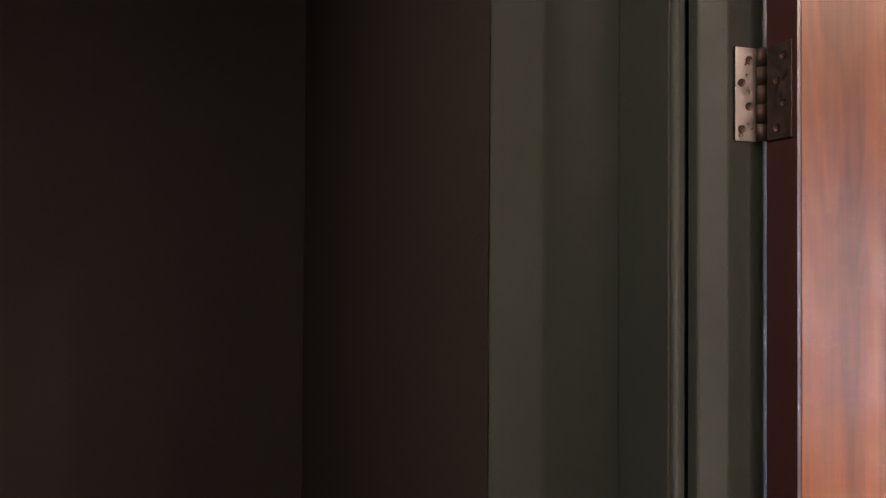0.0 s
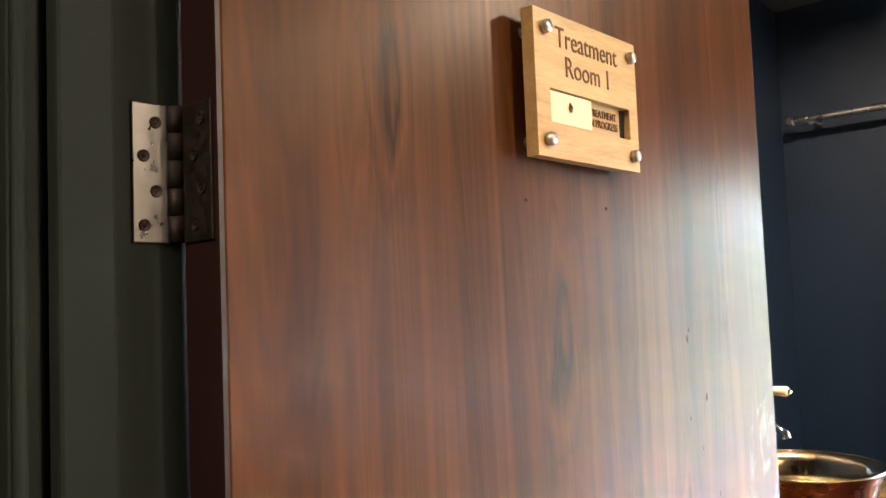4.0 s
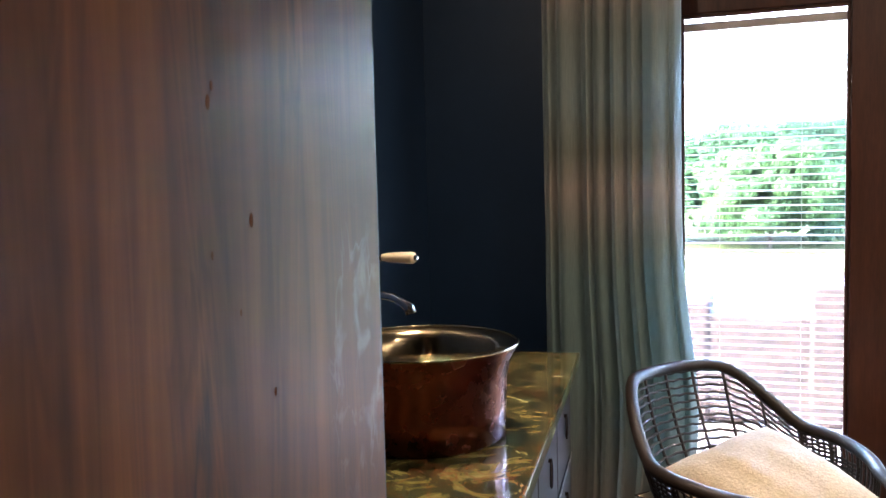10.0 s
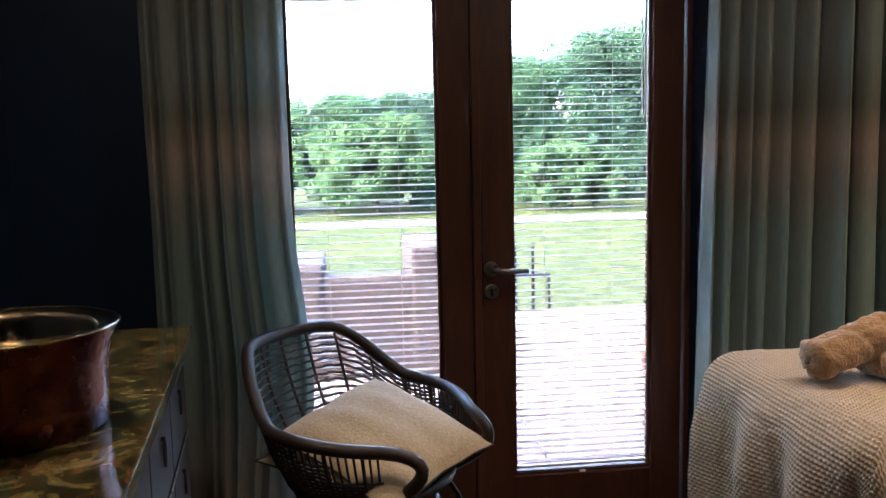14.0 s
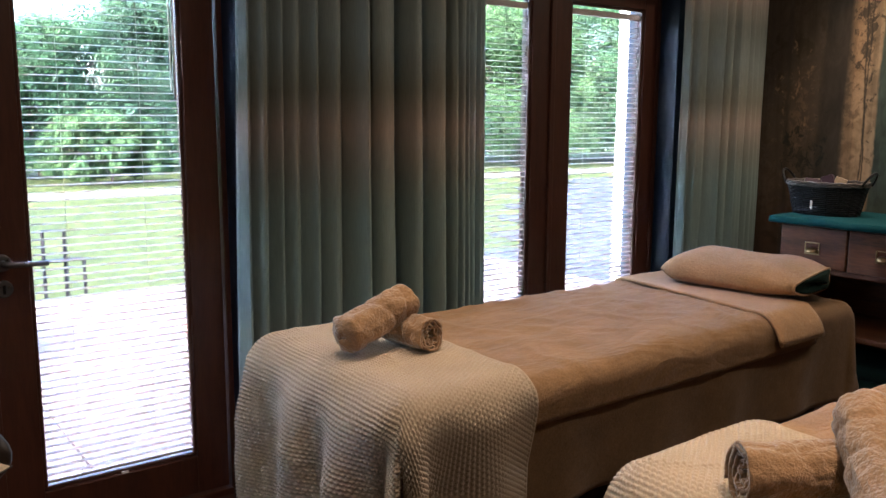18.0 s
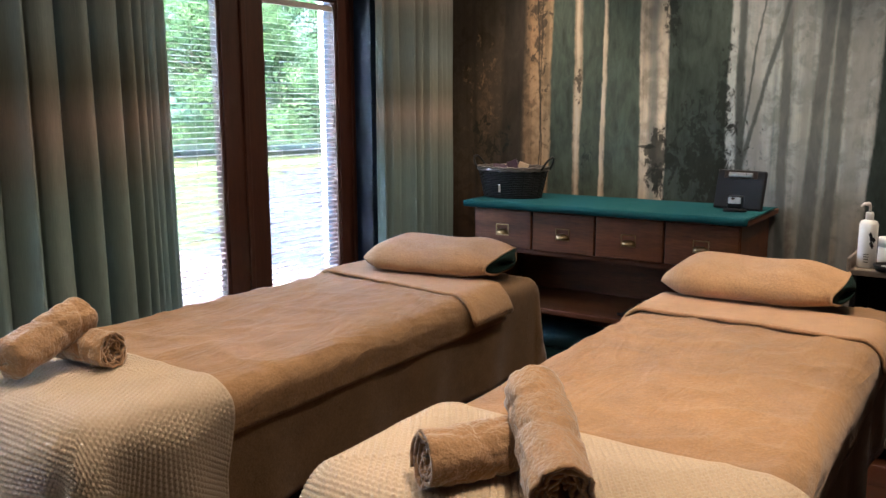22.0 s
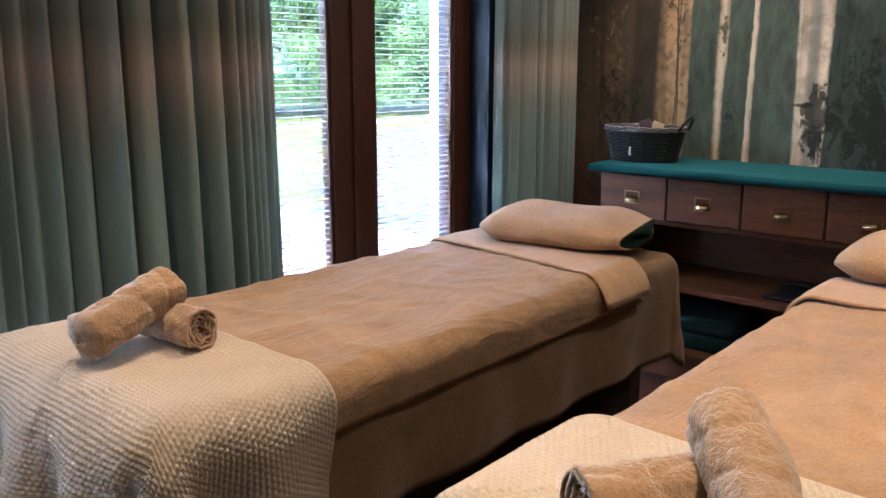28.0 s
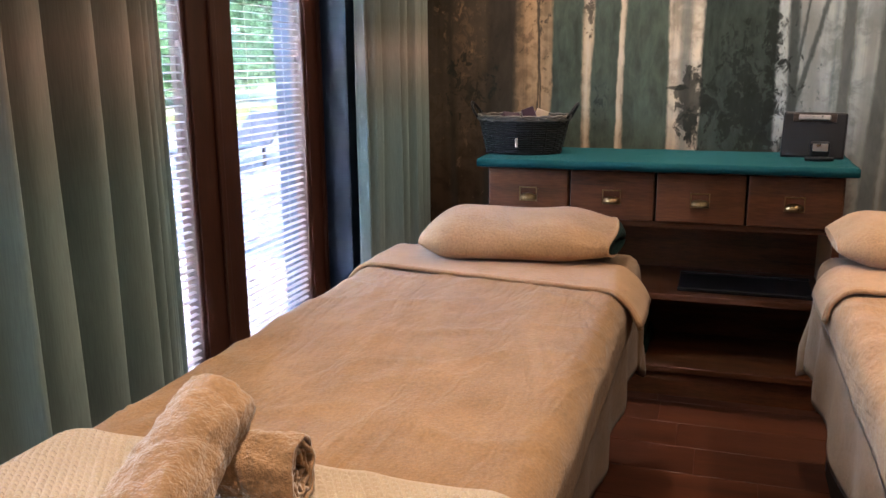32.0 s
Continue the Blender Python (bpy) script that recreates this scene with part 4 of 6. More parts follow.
def cloth(name, x0, x1, y0, y1, fn, material, label, category, group, res=0.022, thick=0.006, hem=0.0):
    """A laid cloth with its thickness, and a rolled hem along its edges."""
    t = thing(name, pose(0, 0, 0), label, category, group)
    nu, nv = max(4, int((x1 - x0) / res)), max(4, int((y1 - y0) / res))
    at = lambda u, v: fn(x0 + u * (x1 - x0), y0 + v * (y1 - y0))
    bm = sheet(nu, nv, at, lambda u, v: (x0 + u * (x1 - x0), y0 + v * (y1 - y0)))
    thicken(part("cloth", bm, material, t, "", True), thick, 1.0)
    r = hem or thick * 0.6
    for e in (0, 1):
        part("end_hem", tubed([at(e, k / nv) + Vector((0, 0, thick * 0.5)) for k in range(nv + 1)], r, 6), material, t, "", True)
        part("side_hem", tubed([at(k / nu, e) for k in range(nu + 1)], r, 6), material, t, "", True)
    return t


def roll(name, p0, p1, radius, label, seed=0.0, capped=False):
    """A towel rolled into a soft uneven spiral; a capped one has its last turn tucked over the ends."""
    p0, p1 = Vector(p0), Vector(p1)
    length = (p1 - p0).length
    m = Matrix.Translation((p0 + p1) / 2) @ (p1 - p0).to_track_quat("Y", "Z").to_matrix().to_4x4()
    t = thing(name, m, label, "towel", "rolled towels")
    turns = 4.6

    def fn(u, v):
        a = u * turns * math.tau
        rr = 0.010 + (radius - 0.010) * u
        ca, sa = math.cos(a), math.sin(a)
        outer = max(0.0, min(1.0, (u - 0.72) / 0.08))
        rr *= 1 + 0.13 * nz(ca * 1.4, sa * 1.4 + seed, v * 2.6) + 0.11 * nz(ca * 3, sa * 3 + seed, v * 7) + 0.05 * nz(ca * 9, sa * 9, v * 20 + seed)
        rr *= 1 - outer * (0.09 * math.exp(-((v - 0.50 - 0.10 * math.sin(a + seed)) / 0.035) ** 2) + 0.10 * math.exp(-((v - 0.80 + 0.05 * math.sin(2 * a + seed)) / 0.03) ** 2))
        rr += 0.0035 * math.sin(5 * a + seed + u * 9) * (1 - outer)
        e = abs(v - 0.5) * 2
        if capped:
            rr *= 1 - outer * 0.96 * max(0.0, (e - 0.87) / 0.13) ** 1.5
        tele = 1 - 0.13 * (1 - u) if not capped else 1 - 0.22 * (1 - outer)
        wob = 0.010 * nz(a * 0.5, seed) * e
        return (ca * rr, (v - 0.5) * length * tele + wob + 0.004 * sa, sa * rr)
    b = part("roll", sheet(230, 44, fn), M_TOWEL, t, "", True)
    thicken(b, radius * 0.12, 0.0)
    return t


def treatment_bed(cx, cy, tag):
    b = thing("treatment_bed", pose(cx, cy, 0), "padded treatment bed on dark woven legs, " + tag, "massage bed", "treatment beds")
    part("mattress", boxed(-0.96, 0.96, -0.345, 0.345, 0.57, 0.668, 0.03, 3), M_SHEET, b)
    part("deck", boxed(-0.93, 0.93, -0.31, 0.31, 0.50, 0.57, 0.006), M_RATTAN, b)
    for sx in (-1, 1):
        for sy in (-1, 1):
            part("leg", boxed(sx * 0.84 - 0.055, sx * 0.84 + 0.055, sy * 0.25 - 0.045, sy * 0.25 + 0.045, 0, 0.50, 0.006), M_RATTAN, b, "dark woven leg")
    part("shelf", boxed(-0.81, 0.81, -0.305, 0.305, 0.02, 0.50, 0.01), M_BASE, b, "dark woven base panel")


treatment_bed(1.60, -0.93, "beside the curtains")
treatment_bed(1.75, -2.19, "nearer the door")


def creased(fn, ridges):
    """A cloth map with long soft ridges: middle, length, heading in degrees, height and width of each."""
    def at(X, Y):
        p = fn(X, Y)
        for mx, my, length, heading, height, width in ridges:
            c, q = math.cos(radians(heading)), math.sin(radians(heading))
            a, b = (X - mx) * c + (Y - my) * q, (Y - my) * c - (X - mx) * q
            b -= 0.25 * a * a / length
            p.z += height * math.exp(-(a / length) ** 4 - (b / width) ** 2)
        return p
    return at


def skewed(fn, cy, hy, lean, kick):
    """A cloth map laid slightly askew, its hanging ends standing off the bed."""
    def at(X, Y):
        p = fn(X + lean * (Y - cy), Y)
        out = max(0.0, abs(Y - cy) - hy - 0.05)
        p.y += math.copysign(kick * min(1.0, out / 0.09) ** 1.5, Y - cy)
        return p
    return at


def dress(cx, cy, fold_x, seed, foot, ridges, hy=0.325, lean=0.15, kick=0.034):
    hx, r = 0.93, 0.05
    under = drape_fn(cx, cy, hx, hy, 0.676, r, 0.011, 8.0, seed, flare=0.045)
    cloth("bed_sheet", cx - hx - 0.30, cx + hx + 0.38, cy - hy - 0.385, cy + hy + 0.385, under, M_SHEET, "brown fleece sheet hanging low over the bed", "sheet", "bed linen", 0.020)
    over = creased(drape_fn(cx, cy, hx, hy + 0.004, 0.686, r + 0.008, 0.003, 5.0, seed + 3, 0.004), ridges)
    cloth("fleece_blanket", foot + 0.06, fold_x + 0.20, cy - hy - 0.152, cy + hy + 0.152, over, M_FLEECE, "taupe fleece blanket smoothed over the bed", "blanket", "bed linen", 0.0125, 0.008)
    turn = skewed(drape_fn(cx, cy, hx, hy + 0.008, 0.698, r + 0.016, 0.003, 2.0, seed + 5, 0.0015), cy, hy, lean, kick)
    cloth("folded_blanket_edge", fold_x, fold_x + 0.25, cy - hy - 0.130, cy + hy + 0.130, turn, M_PILLOW, "turned-back end of the taupe fleece blanket", "blanket", "bed linen", 0.014, 0.010, 0.007)


dress(1.60, -0.93, 2.08, 1.0, 0.62, [(1.93, -1.19, 0.10, 62, 0.012, 0.020), (1.85, -1.10, 0.14, -28, 0.008, 0.022), (1.55, -0.98, 0.26, 6, 0.005, 0.014), (1.42, -0.86, 0.20, -5, 0.005, 0.012), (1.70, -0.84, 0.22, 10, 0.004, 0.014), (1.30, -1.04, 0.16, 14, 0.004, 0.012), (1.78, -0.70, 0.16, -12, 0.004, 0.016)])
dress(1.75, -2.19, 2.19, 4.0, 0.77, [(1.62, -2.02, 0.18, 18, 0.005, 0.016), (1.95, -2.28, 0.20, -22, 0.006, 0.020), (1.40, -2.30, 0.18, 35, 0.005, 0.018), (1.90, -2.06, 0.14, 50, 0.004, 0.016)], 0.308, 0.03, 0.010)


def throw(cx, cy, x1, seed, label):
    """A waffle-weave throw: every pad of the weave stands proud of the cloth."""
    fn = drape_fn(cx + 0.21, cy, 0.93 + 0.25, 0.325, 0.706, 0.10, 0.030, 10.0, seed, 0.0025, 0.20)
    t = thing("waffle_throw", pose(0, 0, 0), label, "throw", "waffle throws")
    x0, y0, y1, pitch = cx - 0.93 - 0.64, cy - 0.90, cy + 0.90, 0.0110
    rows, cols = int((x1 - x0) / pitch), int((y1 - y0) / (pitch * 1.28))
    nu, nv = rows * 4, cols * 4
    gx, gy = np.linspace(x0, x1, nu + 1), np.linspace(y0, y1, nv + 1)
    P = np.array([[fn(a, b)[:] for b in gy] for a in gx])
    N = np.cross(np.gradient(P, axis=0), np.gradient(P, axis=1))
    N /= np.maximum(np.linalg.norm(N, axis=2, keepdims=True), 1e-9)
    ii, jj = np.meshgrid(np.arange(nu + 1), np.arange(nv + 1), indexing="ij")
    r, c = ii / 4.0, jj / 4.0 + 0.5 * (((ii - 0.01) // 4) % 2)
    h = np.minimum(1.0, 1.7 * np.abs(np.sin(np.pi * r)) ** 0.9 * np.abs(np.sin(np.pi * c)) ** 0.9)
    P = P + N * (0.0074 * h)[..., None]
    w = nv + 1
    verts = P.reshape(-1, 3)
    faces = [(i * w + j, (i + 1) * w + j, (i + 1) * w + j + 1, i * w + j + 1) for i in range(nu) for j in range(nv)]
    me = bpy.data.meshes.new("cloth")
    me.from_pydata(verts.tolist(), [], faces)
    idx = np.array(faces).reshape(-1)
    uv = np.stack([(gx[idx // w]), (gy[idx % w])], axis=1)
    me.uv_layers.new(name="UVMap").data.foreach_set("uv", uv.astype(np.float32).reshape(-1))
    me.polygons.foreach_set("use_smooth", [True] * len(faces))
    me.materials.append(M_WAFFLE)
    ob = new("cloth", me)
    ob.parent = t
    for e in (0, 1):
        part("end_hem", tubed([fn(gx[-e], b) for b in gy[::4]], 0.006, 6), M_WAFFLE, t, "", True)
        part("side_hem", tubed([fn(a, gy[-e]) for a in gx[::4]], 0.006, 6), M_WAFFLE, t, "", True)


throw(1.60, -0.93, 0.955, 2.0, "cream waffle-weave throw draped over the bed foot")
throw(1.75, -2.19, 1.12, 7.0, "cream waffle-weave throw over the second bed foot")


def pillow(m, label):
    """A bolster-like pillow in an open-ended fleece cover, its green inner showing at one end."""
    p = thing("pillow", m, label, "pillow", "bed pillows")
    lx, ly, h = 0.178, 0.278, 0.064

    def skin(a, v, k=1.0):
        b = v * 2 - 1
        end = (1 - 0.80 * max(0.0, (b - 0.58) / 0.42) ** 2.1) * (1 - 0.42 * max(0.0, (-b - 0.45) / 0.55) ** 1.6)
        ca, sa = math.cos(a), math.sin(a)
        x = lx * math.copysign(abs(ca) ** 0.75, ca) * (0.94 + 0.06 * end) * (1 - 0.35 * (1 - end)) * k
        z = h * math.copysign(abs(sa) ** 0.85, sa) * end * k * (1.1 if sa > 0 else 0.8)
        dent = 0.004 * nz(ca * 2, sa * 2, v * 5) + 0.006 * nz(v * 3, ca) * (sa > 0)
        return Vector((x, b * ly + 0.014 * math.cos(a * 2) * (b < -0.9), z + dent))
    part("cover", sheet(56, 40, lambda u, v: skin(u * math.tau, 0.0 + v)), M_PILLOW, p, "", True)
    part("cover_hem", tubed([skin(i * math.tau / 48, 0.0) for i in range(48)], 0.0045, 6, True), M_PILLOW, p, "", True)

    def inner(u, v):
        q = skin(u * math.tau, 0.01, 0.97 * math.cos(v * 1.45))
        return (q.x, q.y - 0.030 * math.sin(v * 1.5) + 0.003 * nz(u * 9, v * 4), q.z)
    part("green_inner", sheet(40, 10, inner), M_GREEN, p, "dark green inner towel showing at the end", True)
    part("tucked_end", sheet(24, 4, lambda u, v: skin(u * math.tau, 1.0, 1 - v)), M_PILLOW, p, "", True)
    return p


pillow(pose(2.375, -0.962, 0.758, 0, -4, 7), "taupe fleece covered pillow with green inside, by the curtains")
pillow(pose(2.575, -2.118, 0.756, 0, -4, 2), "taupe fleece covered pillow with green inside, on the second bed")
roll("rolled_towel", (0.858, -1.040, 0.757), (0.838, -0.868, 0.757), 0.046, "small taupe towel roll lying on the throw", 1.0)
roll("rolled_towel", (0.632, -0.950, 0.766), (0.872, -0.912, 0.832), 0.053, "taupe towel roll leaning across another", 2.0, True)
roll("rolled_towel", (0.745, -2.040, 0.762), (0.925, -2.172, 0.762), 0.050, "taupe towel roll lying on the second throw", 3.0)
roll("rolled_towel", (0.738, -2.308, 0.770), (0.940, -2.148, 0.846), 0.052, "taupe towel roll propped on its neighbour", 4.0)

# ---- apothecary cabinet and what stands on it ----
cab = thing("apothecary_cabinet", pose(3.10, -1.307, 0), "dark walnut cabinet of four drawers over open shelves", "cabinet")
CW = 0.630
part("top", boxed(-0.03, 0.49, -CW - 0.03, CW + 0.03, 0.867, 0.891, 0.004), M_CAB, cab)
part("back", boxed(0.44, 0.455, -CW, CW, 0.06, 0.867), M_CAB, cab)
for s in (-1, 1):
    a, b = sorted((s * (CW - 0.025), s * CW))
    part("side_panel", boxed(0.0, 0.44, a, b, 0.0, 0.867, 0.003), M_CAB, cab)
part("plinth", boxed(0.02, 0.04, -CW + 0.025, CW - 0.025, 0.0, 0.10), M_CAB, cab)
part("bottom_shelf", boxed(-0.004, 0.44, -CW + 0.025, CW - 0.025, 0.10, 0.125, 0.004), M_CAB, cab)
part("shelf", boxed(-0.002, 0.44, -CW + 0.025, CW - 0.025, 0.385, 0.410, 0.004), M_CAB, cab)
part("drawer_floor", boxed(0.01, 0.44, -CW + 0.025, CW - 0.025, 0.660, 0.680), M_CAB, cab)
pitch = (2 * CW) / 4
for i in range(4):
    yc = CW - (i + 0.5) * pitch
    d = part("drawer", boxed(-0.008, 0.40, yc - pitch / 2 + 0.004, yc + pitch / 2 - 0.004, 0.683, 0.863, 0.004), M_CAB, cab)
    bm = bmesh.new()
    for b4 in ((-0.034, 0.034, 0.790, 0.794), (-0.034, 0.034, 0.740, 0.744), (-0.034, -0.030, 0.744, 0.790), (0.030, 0.034, 0.744, 0.790)):
        box(bm, -0.0112, -0.0078, yc + b4[0], yc + b4[1], b4[2], b4[3])
    part("label_holder", bm, M_BRASS, d, "thin brass label frame")

    def cup(u, v, yc=yc):
        a, b = u * math.pi, v * math.pi / 2
        return (-0.008 - 0.022 * math.sin(a) * math.sin(b) - 0.001, yc + 0.030 * math.cos(a), 0.748 + 0.022 * math.cos(b) * math.sin(a) ** 0.6)
    thicken(part("cup_pull", sheet(14, 8, cup), M_BRASS, d, "brass cup pull", True), 0.002)
def RUN(u, v):
    """Runner: over the front edge of the top by a finger's breadth, then flat to the wall."""
    y = -1.307 + (v - 0.5) * 1.325
    lip = max(0.0, 1 - u / 0.10)
    return Vector((3.050 + 0.49 * max(0.0, (u - 0.10) / 0.90) - 0.002 * lip, y, 0.897 + 0.003 * nz(u * 4, v * 9) - 0.024 * lip + 0.003 * lip * nz(v * 30, 3.0)))


runner = thing("table_runner", pose(0, 0, 0), "teal cloth runner laid along the cabinet top", "runner")
thicken(part("cloth", sheet(20, 90, RUN), M_TEAL, runner, "", True), 0.004, 1.0)
part("front_hem", tubed([RUN(0, i / 60) + Vector((0, 0, 0.001)) for i in range(61)], 0.003, 6), M_TEAL, runner, "", True)
for e in (0, 1):
    part("end_hem", tubed([RUN(i / 12, e) + Vector((0, 0, 0.002)) for i in range(13)], 0.003, 6), M_TEAL, runner, "", True)
for dy, z, h in ((0.0, 0.125, 0.075), (0.01, 0.200, 0.07)):
    t = part("folded_towel", boxed(3.16, 3.46, -1.30 + dy, -0.80 + dy, z, z + h, 0.03, 4), M_GREEN, None, "", True)
    tagged(t, "dark teal folded towel on the cabinet's low shelf", "towel", "folded towels")
tray = thing("glass_tray", pose(3.28, -1.62, 0.41), "flat dark glass tray lying on the cabinet shelf", "tray")
part("plate", boxed(-0.13, 0.13, -0.26, 0.22, 0.0, 0.006, 0.002), M_BLACK, tray)
for s in (-1, 1):
    part("rim", tubed([(s * 0.13, -0.26, 0.012), (s * 0.13, 0.22, 0.012)], 0.006, 8), M_BLACK, tray)


M_TAG = plain("cream_tag", (0.42, 0.34, 0.27), 0.6)


def basket(m):
    t = thing("wicker_basket", m, "dark oval wicker basket with two handles, holding small boxes", "basket")
    hx, hy, h = 0.120, 0.176, 0.132

    def ring(k, z, n=72, jig=0.0, ph=0.0):
        return [((hx * k) * math.cos(a) * (1 + jig * math.sin(18 * a + ph)), (hy * k) * math.sin(a) * (1 + jig * math.sin(18 * a + ph)), z) for a in (i * math.tau / n for i in range(n))]
    part("base", sheet(36, 2, lambda u, v: ((hx * 0.84) * math.cos(u * math.tau) * v, (hy * 0.84) * math.sin(u * math.tau) * v, 0.004)), M_WICKER, t)
    for i in range(15):
        k = 0.84 + 0.16 * (i / 14)
        part("withy", tubed(ring(k, 0.006 + i * h / 15, 72, 0.018, i * math.pi), 0.0052, 6, True), M_WICKER, t, "", True)
    for i in range(18):
        a = i * math.tau / 18
        part("stake", tubed([(hx * k * math.cos(a), hy * k * math.sin(a), z) for k, z in ((0.84, 0.0), (0.93, h * 0.5), (1.02, h + 0.01))], 0.004, 6), M_WICKER, t)
    for j in range(3):
        part("rim_withy", tubed([(p[0], p[1], p[2] + 0.008 * math.sin(i * 0.52 + j * 2.1)) for i, p in enumerate(ring(1.06, h + 0.012))], 0.005, 6, True), M_TWIG, t, "", True)
    for s in (-1, 1):
        part("handle", tubed([(0.045 * math.cos(a) * 1.0, s * (hy + 0.006 + 0.034 * math.sin(a)), h + 0.01 + 0.058 * math.sin(a)) for a in (math.pi * i / 12 for i in range(13))], 0.0055, 8), M_WICKER, t, "", True)
    part("tag", boxed(-hx - 0.012, -hx - 0.009, -0.005, 0.005, 0.034, 0.070, 0.002), M_TAG, t, "small white heart tag on a string")
    return t


basket(pose(3.31, -0.765, 0.899))
M_PLUM, M_CARD = plain("plum_card", (0.030, 0.007, 0.020), 0.5), plain("cream_card", (0.50, 0.38, 0.24), 0.6)
for x, y, z, rx, ry, rz, sx, sy, sz, mt, lab in ((3.28, -0.66, 1.00, 10, 20, 20, 0.05, 0.09, 0.03, M_PLUM, "plum card box lying in the basket"), (3.30, -0.72, 1.00, -30, 10, 70, 0.03, 0.05, 0.06, M_CARD, "cream card box in the basket"), (3.34, -0.79, 1.005, 15, -15, -20, 0.05, 0.05, 0.07, M_PLUM, "dark plum tin in the basket"), (3.27, -0.84, 1.02, 20, 0, 30, 0.010, 0.050, 0.065, M_CARD, "cream printed card leaning in the basket"), (3.35, -0.68, 0.985, 0, 0, 40, 0.08, 0.10, 0.05, M_PLUM, "plum packet in the basket"), (3.30, -0.80, 0.95, 0, 0, 10, 0.10, 0.16, 0.06, M_PLUM, "dark packets filling the basket"), (3.255, -0.72, 1.012, 8, 25, 40, 0.045, 0.07, 0.05, M_PLUM, "small plum box tilted in the basket"), (3.26, -0.80, 1.022, -20, 10, 15, 0.04, 0.05, 0.075, M_PLUM, "dark plum box standing in the basket")):
    bx = part("product_box", boxed(-sx / 2, sx / 2, -sy / 2, sy / 2, -sz / 2, sz / 2, 0.003), mt)
    bx.matrix_world = pose(x, y, z + 0.022, rx, ry, rz)
    tagged(bx, lab, "box", "boxes in the basket")

clip = thing("box_file_clipboard", pose(3.365, -1.845, 0.899, 0, 12, -12), "black storage clipboard leaning upright on the runner", "clipboard")
part("case", boxed(-0.012, 0.012, -0.110, 0.110, 0.0, 0.172, 0.008), M_BLACK, clip)
part("clip_bar", boxed(-0.020, -0.012, -0.055, 0.055, 0.140, 0.160, 0.004), M_LEVER, clip, "clear grey spring clip")
part("clip_slot", boxed(-0.0135, -0.0118, -0.075, 0.075, 0.134, 0.166, 0.002), M_HINGE, clip)
watch = thing("small_clock", pose(3.27, -1.862, 0.900) @ Matrix.Diagonal((1.5, 1.5, 1.35, 1)), "tiny black clock with a strap-like stand", "clock")
part("face", boxed(-0.012, 0.012, -0.022, 0.022, 0.012, 0.052, 0.006), M_BLACK, watch)
part("trim", boxed(-0.0135, -0.0118, -0.017, 0.017, 0.028, 0.048, 0.002), M_STEEL, watch)
part("stand", tubed([(0.0, -0.03, 0.006), (-0.015, 0.0, 0.008), (0.0, 0.03, 0.006)], 0.006, 8), M_BLACK, watch)

# ---- product trolley ----
SH = thing("product_shelf", pose(3.10, -2.70, 0), "grey ash shelf unit with dark open bays", "shelf unit")
for z in (0.072, 0.425, 0.725):
    part("shelf", boxed(0.0, 0.42, -0.38, 0.36, z - 0.014, z + 0.010, 0.004), M_ASH, SH)
for s in (-0.375, 0.335):
    part("side", boxed(0.012, 0.40, s, s + 0.02, 0.0, 0.710, 0.003), M_BLACK, SH)
part("back_panel", boxed(0.40, 0.415, -0.355, 0.335, 0.06, 0.710), M_BLACK, SH)
part("gallery", boxed(0.0, 0.42, 0.36, 0.372, 0.715, 0.775, 0.003), M_ASH, SH)


def pump_bottle(x, y, z, h=0.245, r=0.033, mt=None, label="white pump bottle with a dark leaf print", facing=0.0):
    b = thing("pump_bottle", pose(x, y, z, 0, 0, facing), label, "bottle", "treatment bottles")
    mt = mt or M_WHITE
    hb = h * 0.72
    part("body", lathed([(0, 0), (r * 0.92, 0), (r, 0.006), (r, hb - 0.012), (r * 0.85, hb), (r * 0.40, hb + 0.006), (0, hb + 0.006)], 28), mt, b, "", True)
    part("collar", lathed([(0, hb + 0.006), (r * 0.44, hb + 0.006), (r * 0.44, hb + 0.03), (r * 0.36, hb + 0.034), (0, hb + 0.034)], 20), mt, b, "", True)
    part("nozzle", tubed([(0, 0, hb + 0.034), (0, 0, h - 0.012), (-0.004, 0.004, h - 0.004), (-0.02, 0.018, h - 0.002), (-0.030, 0.027, h - 0.010)], [0.005, 0.005, 0.008, 0.006, 0.004], 10), mt, b, "", True)
    rnd = random.Random(3)
    bm = bmesh.new()
    for i in range(7):
        a, zz = math.pi + 0.55 + rnd.uniform(-0.22, 0.22), hb * 0.62 + rnd.uniform(-0.028, 0.028)
        c = Vector((math.cos(a), math.sin(a), 0)) * (r + 0.0006)
        tg = Vector((-math.sin(a), math.cos(a), 0))
        bm.faces.new([bm.verts.new(c + tg * p + Vector((0, 0, zz + q))) for p, q in ((0, -0.012), (0.007, 0.0), (0.001, 0.012), (-0.006, 0.002))])
    part("leaf_print", bm, M_BLACK, b)
    for k in range(4):
        bm = bmesh.new()
        for i in range(6):
            a0 = math.pi + 0.05 - 0.28 + i * 0.09
            c = [Vector((math.cos(a) * (r + 0.0005), math.sin(a) * (r + 0.0005), 0)) for a in (a0, a0 + 0.09)]
            zz = hb * 0.30 - k * 0.010
            bm.faces.new([bm.verts.new(p + Vector((0, 0, q))) for p, q in ((c[0], zz), (c[1], zz), (c[1], zz + 0.0028), (c[0], zz + 0.0028))])
        part("text_bar", bm, M_HINGE, b)
    return b


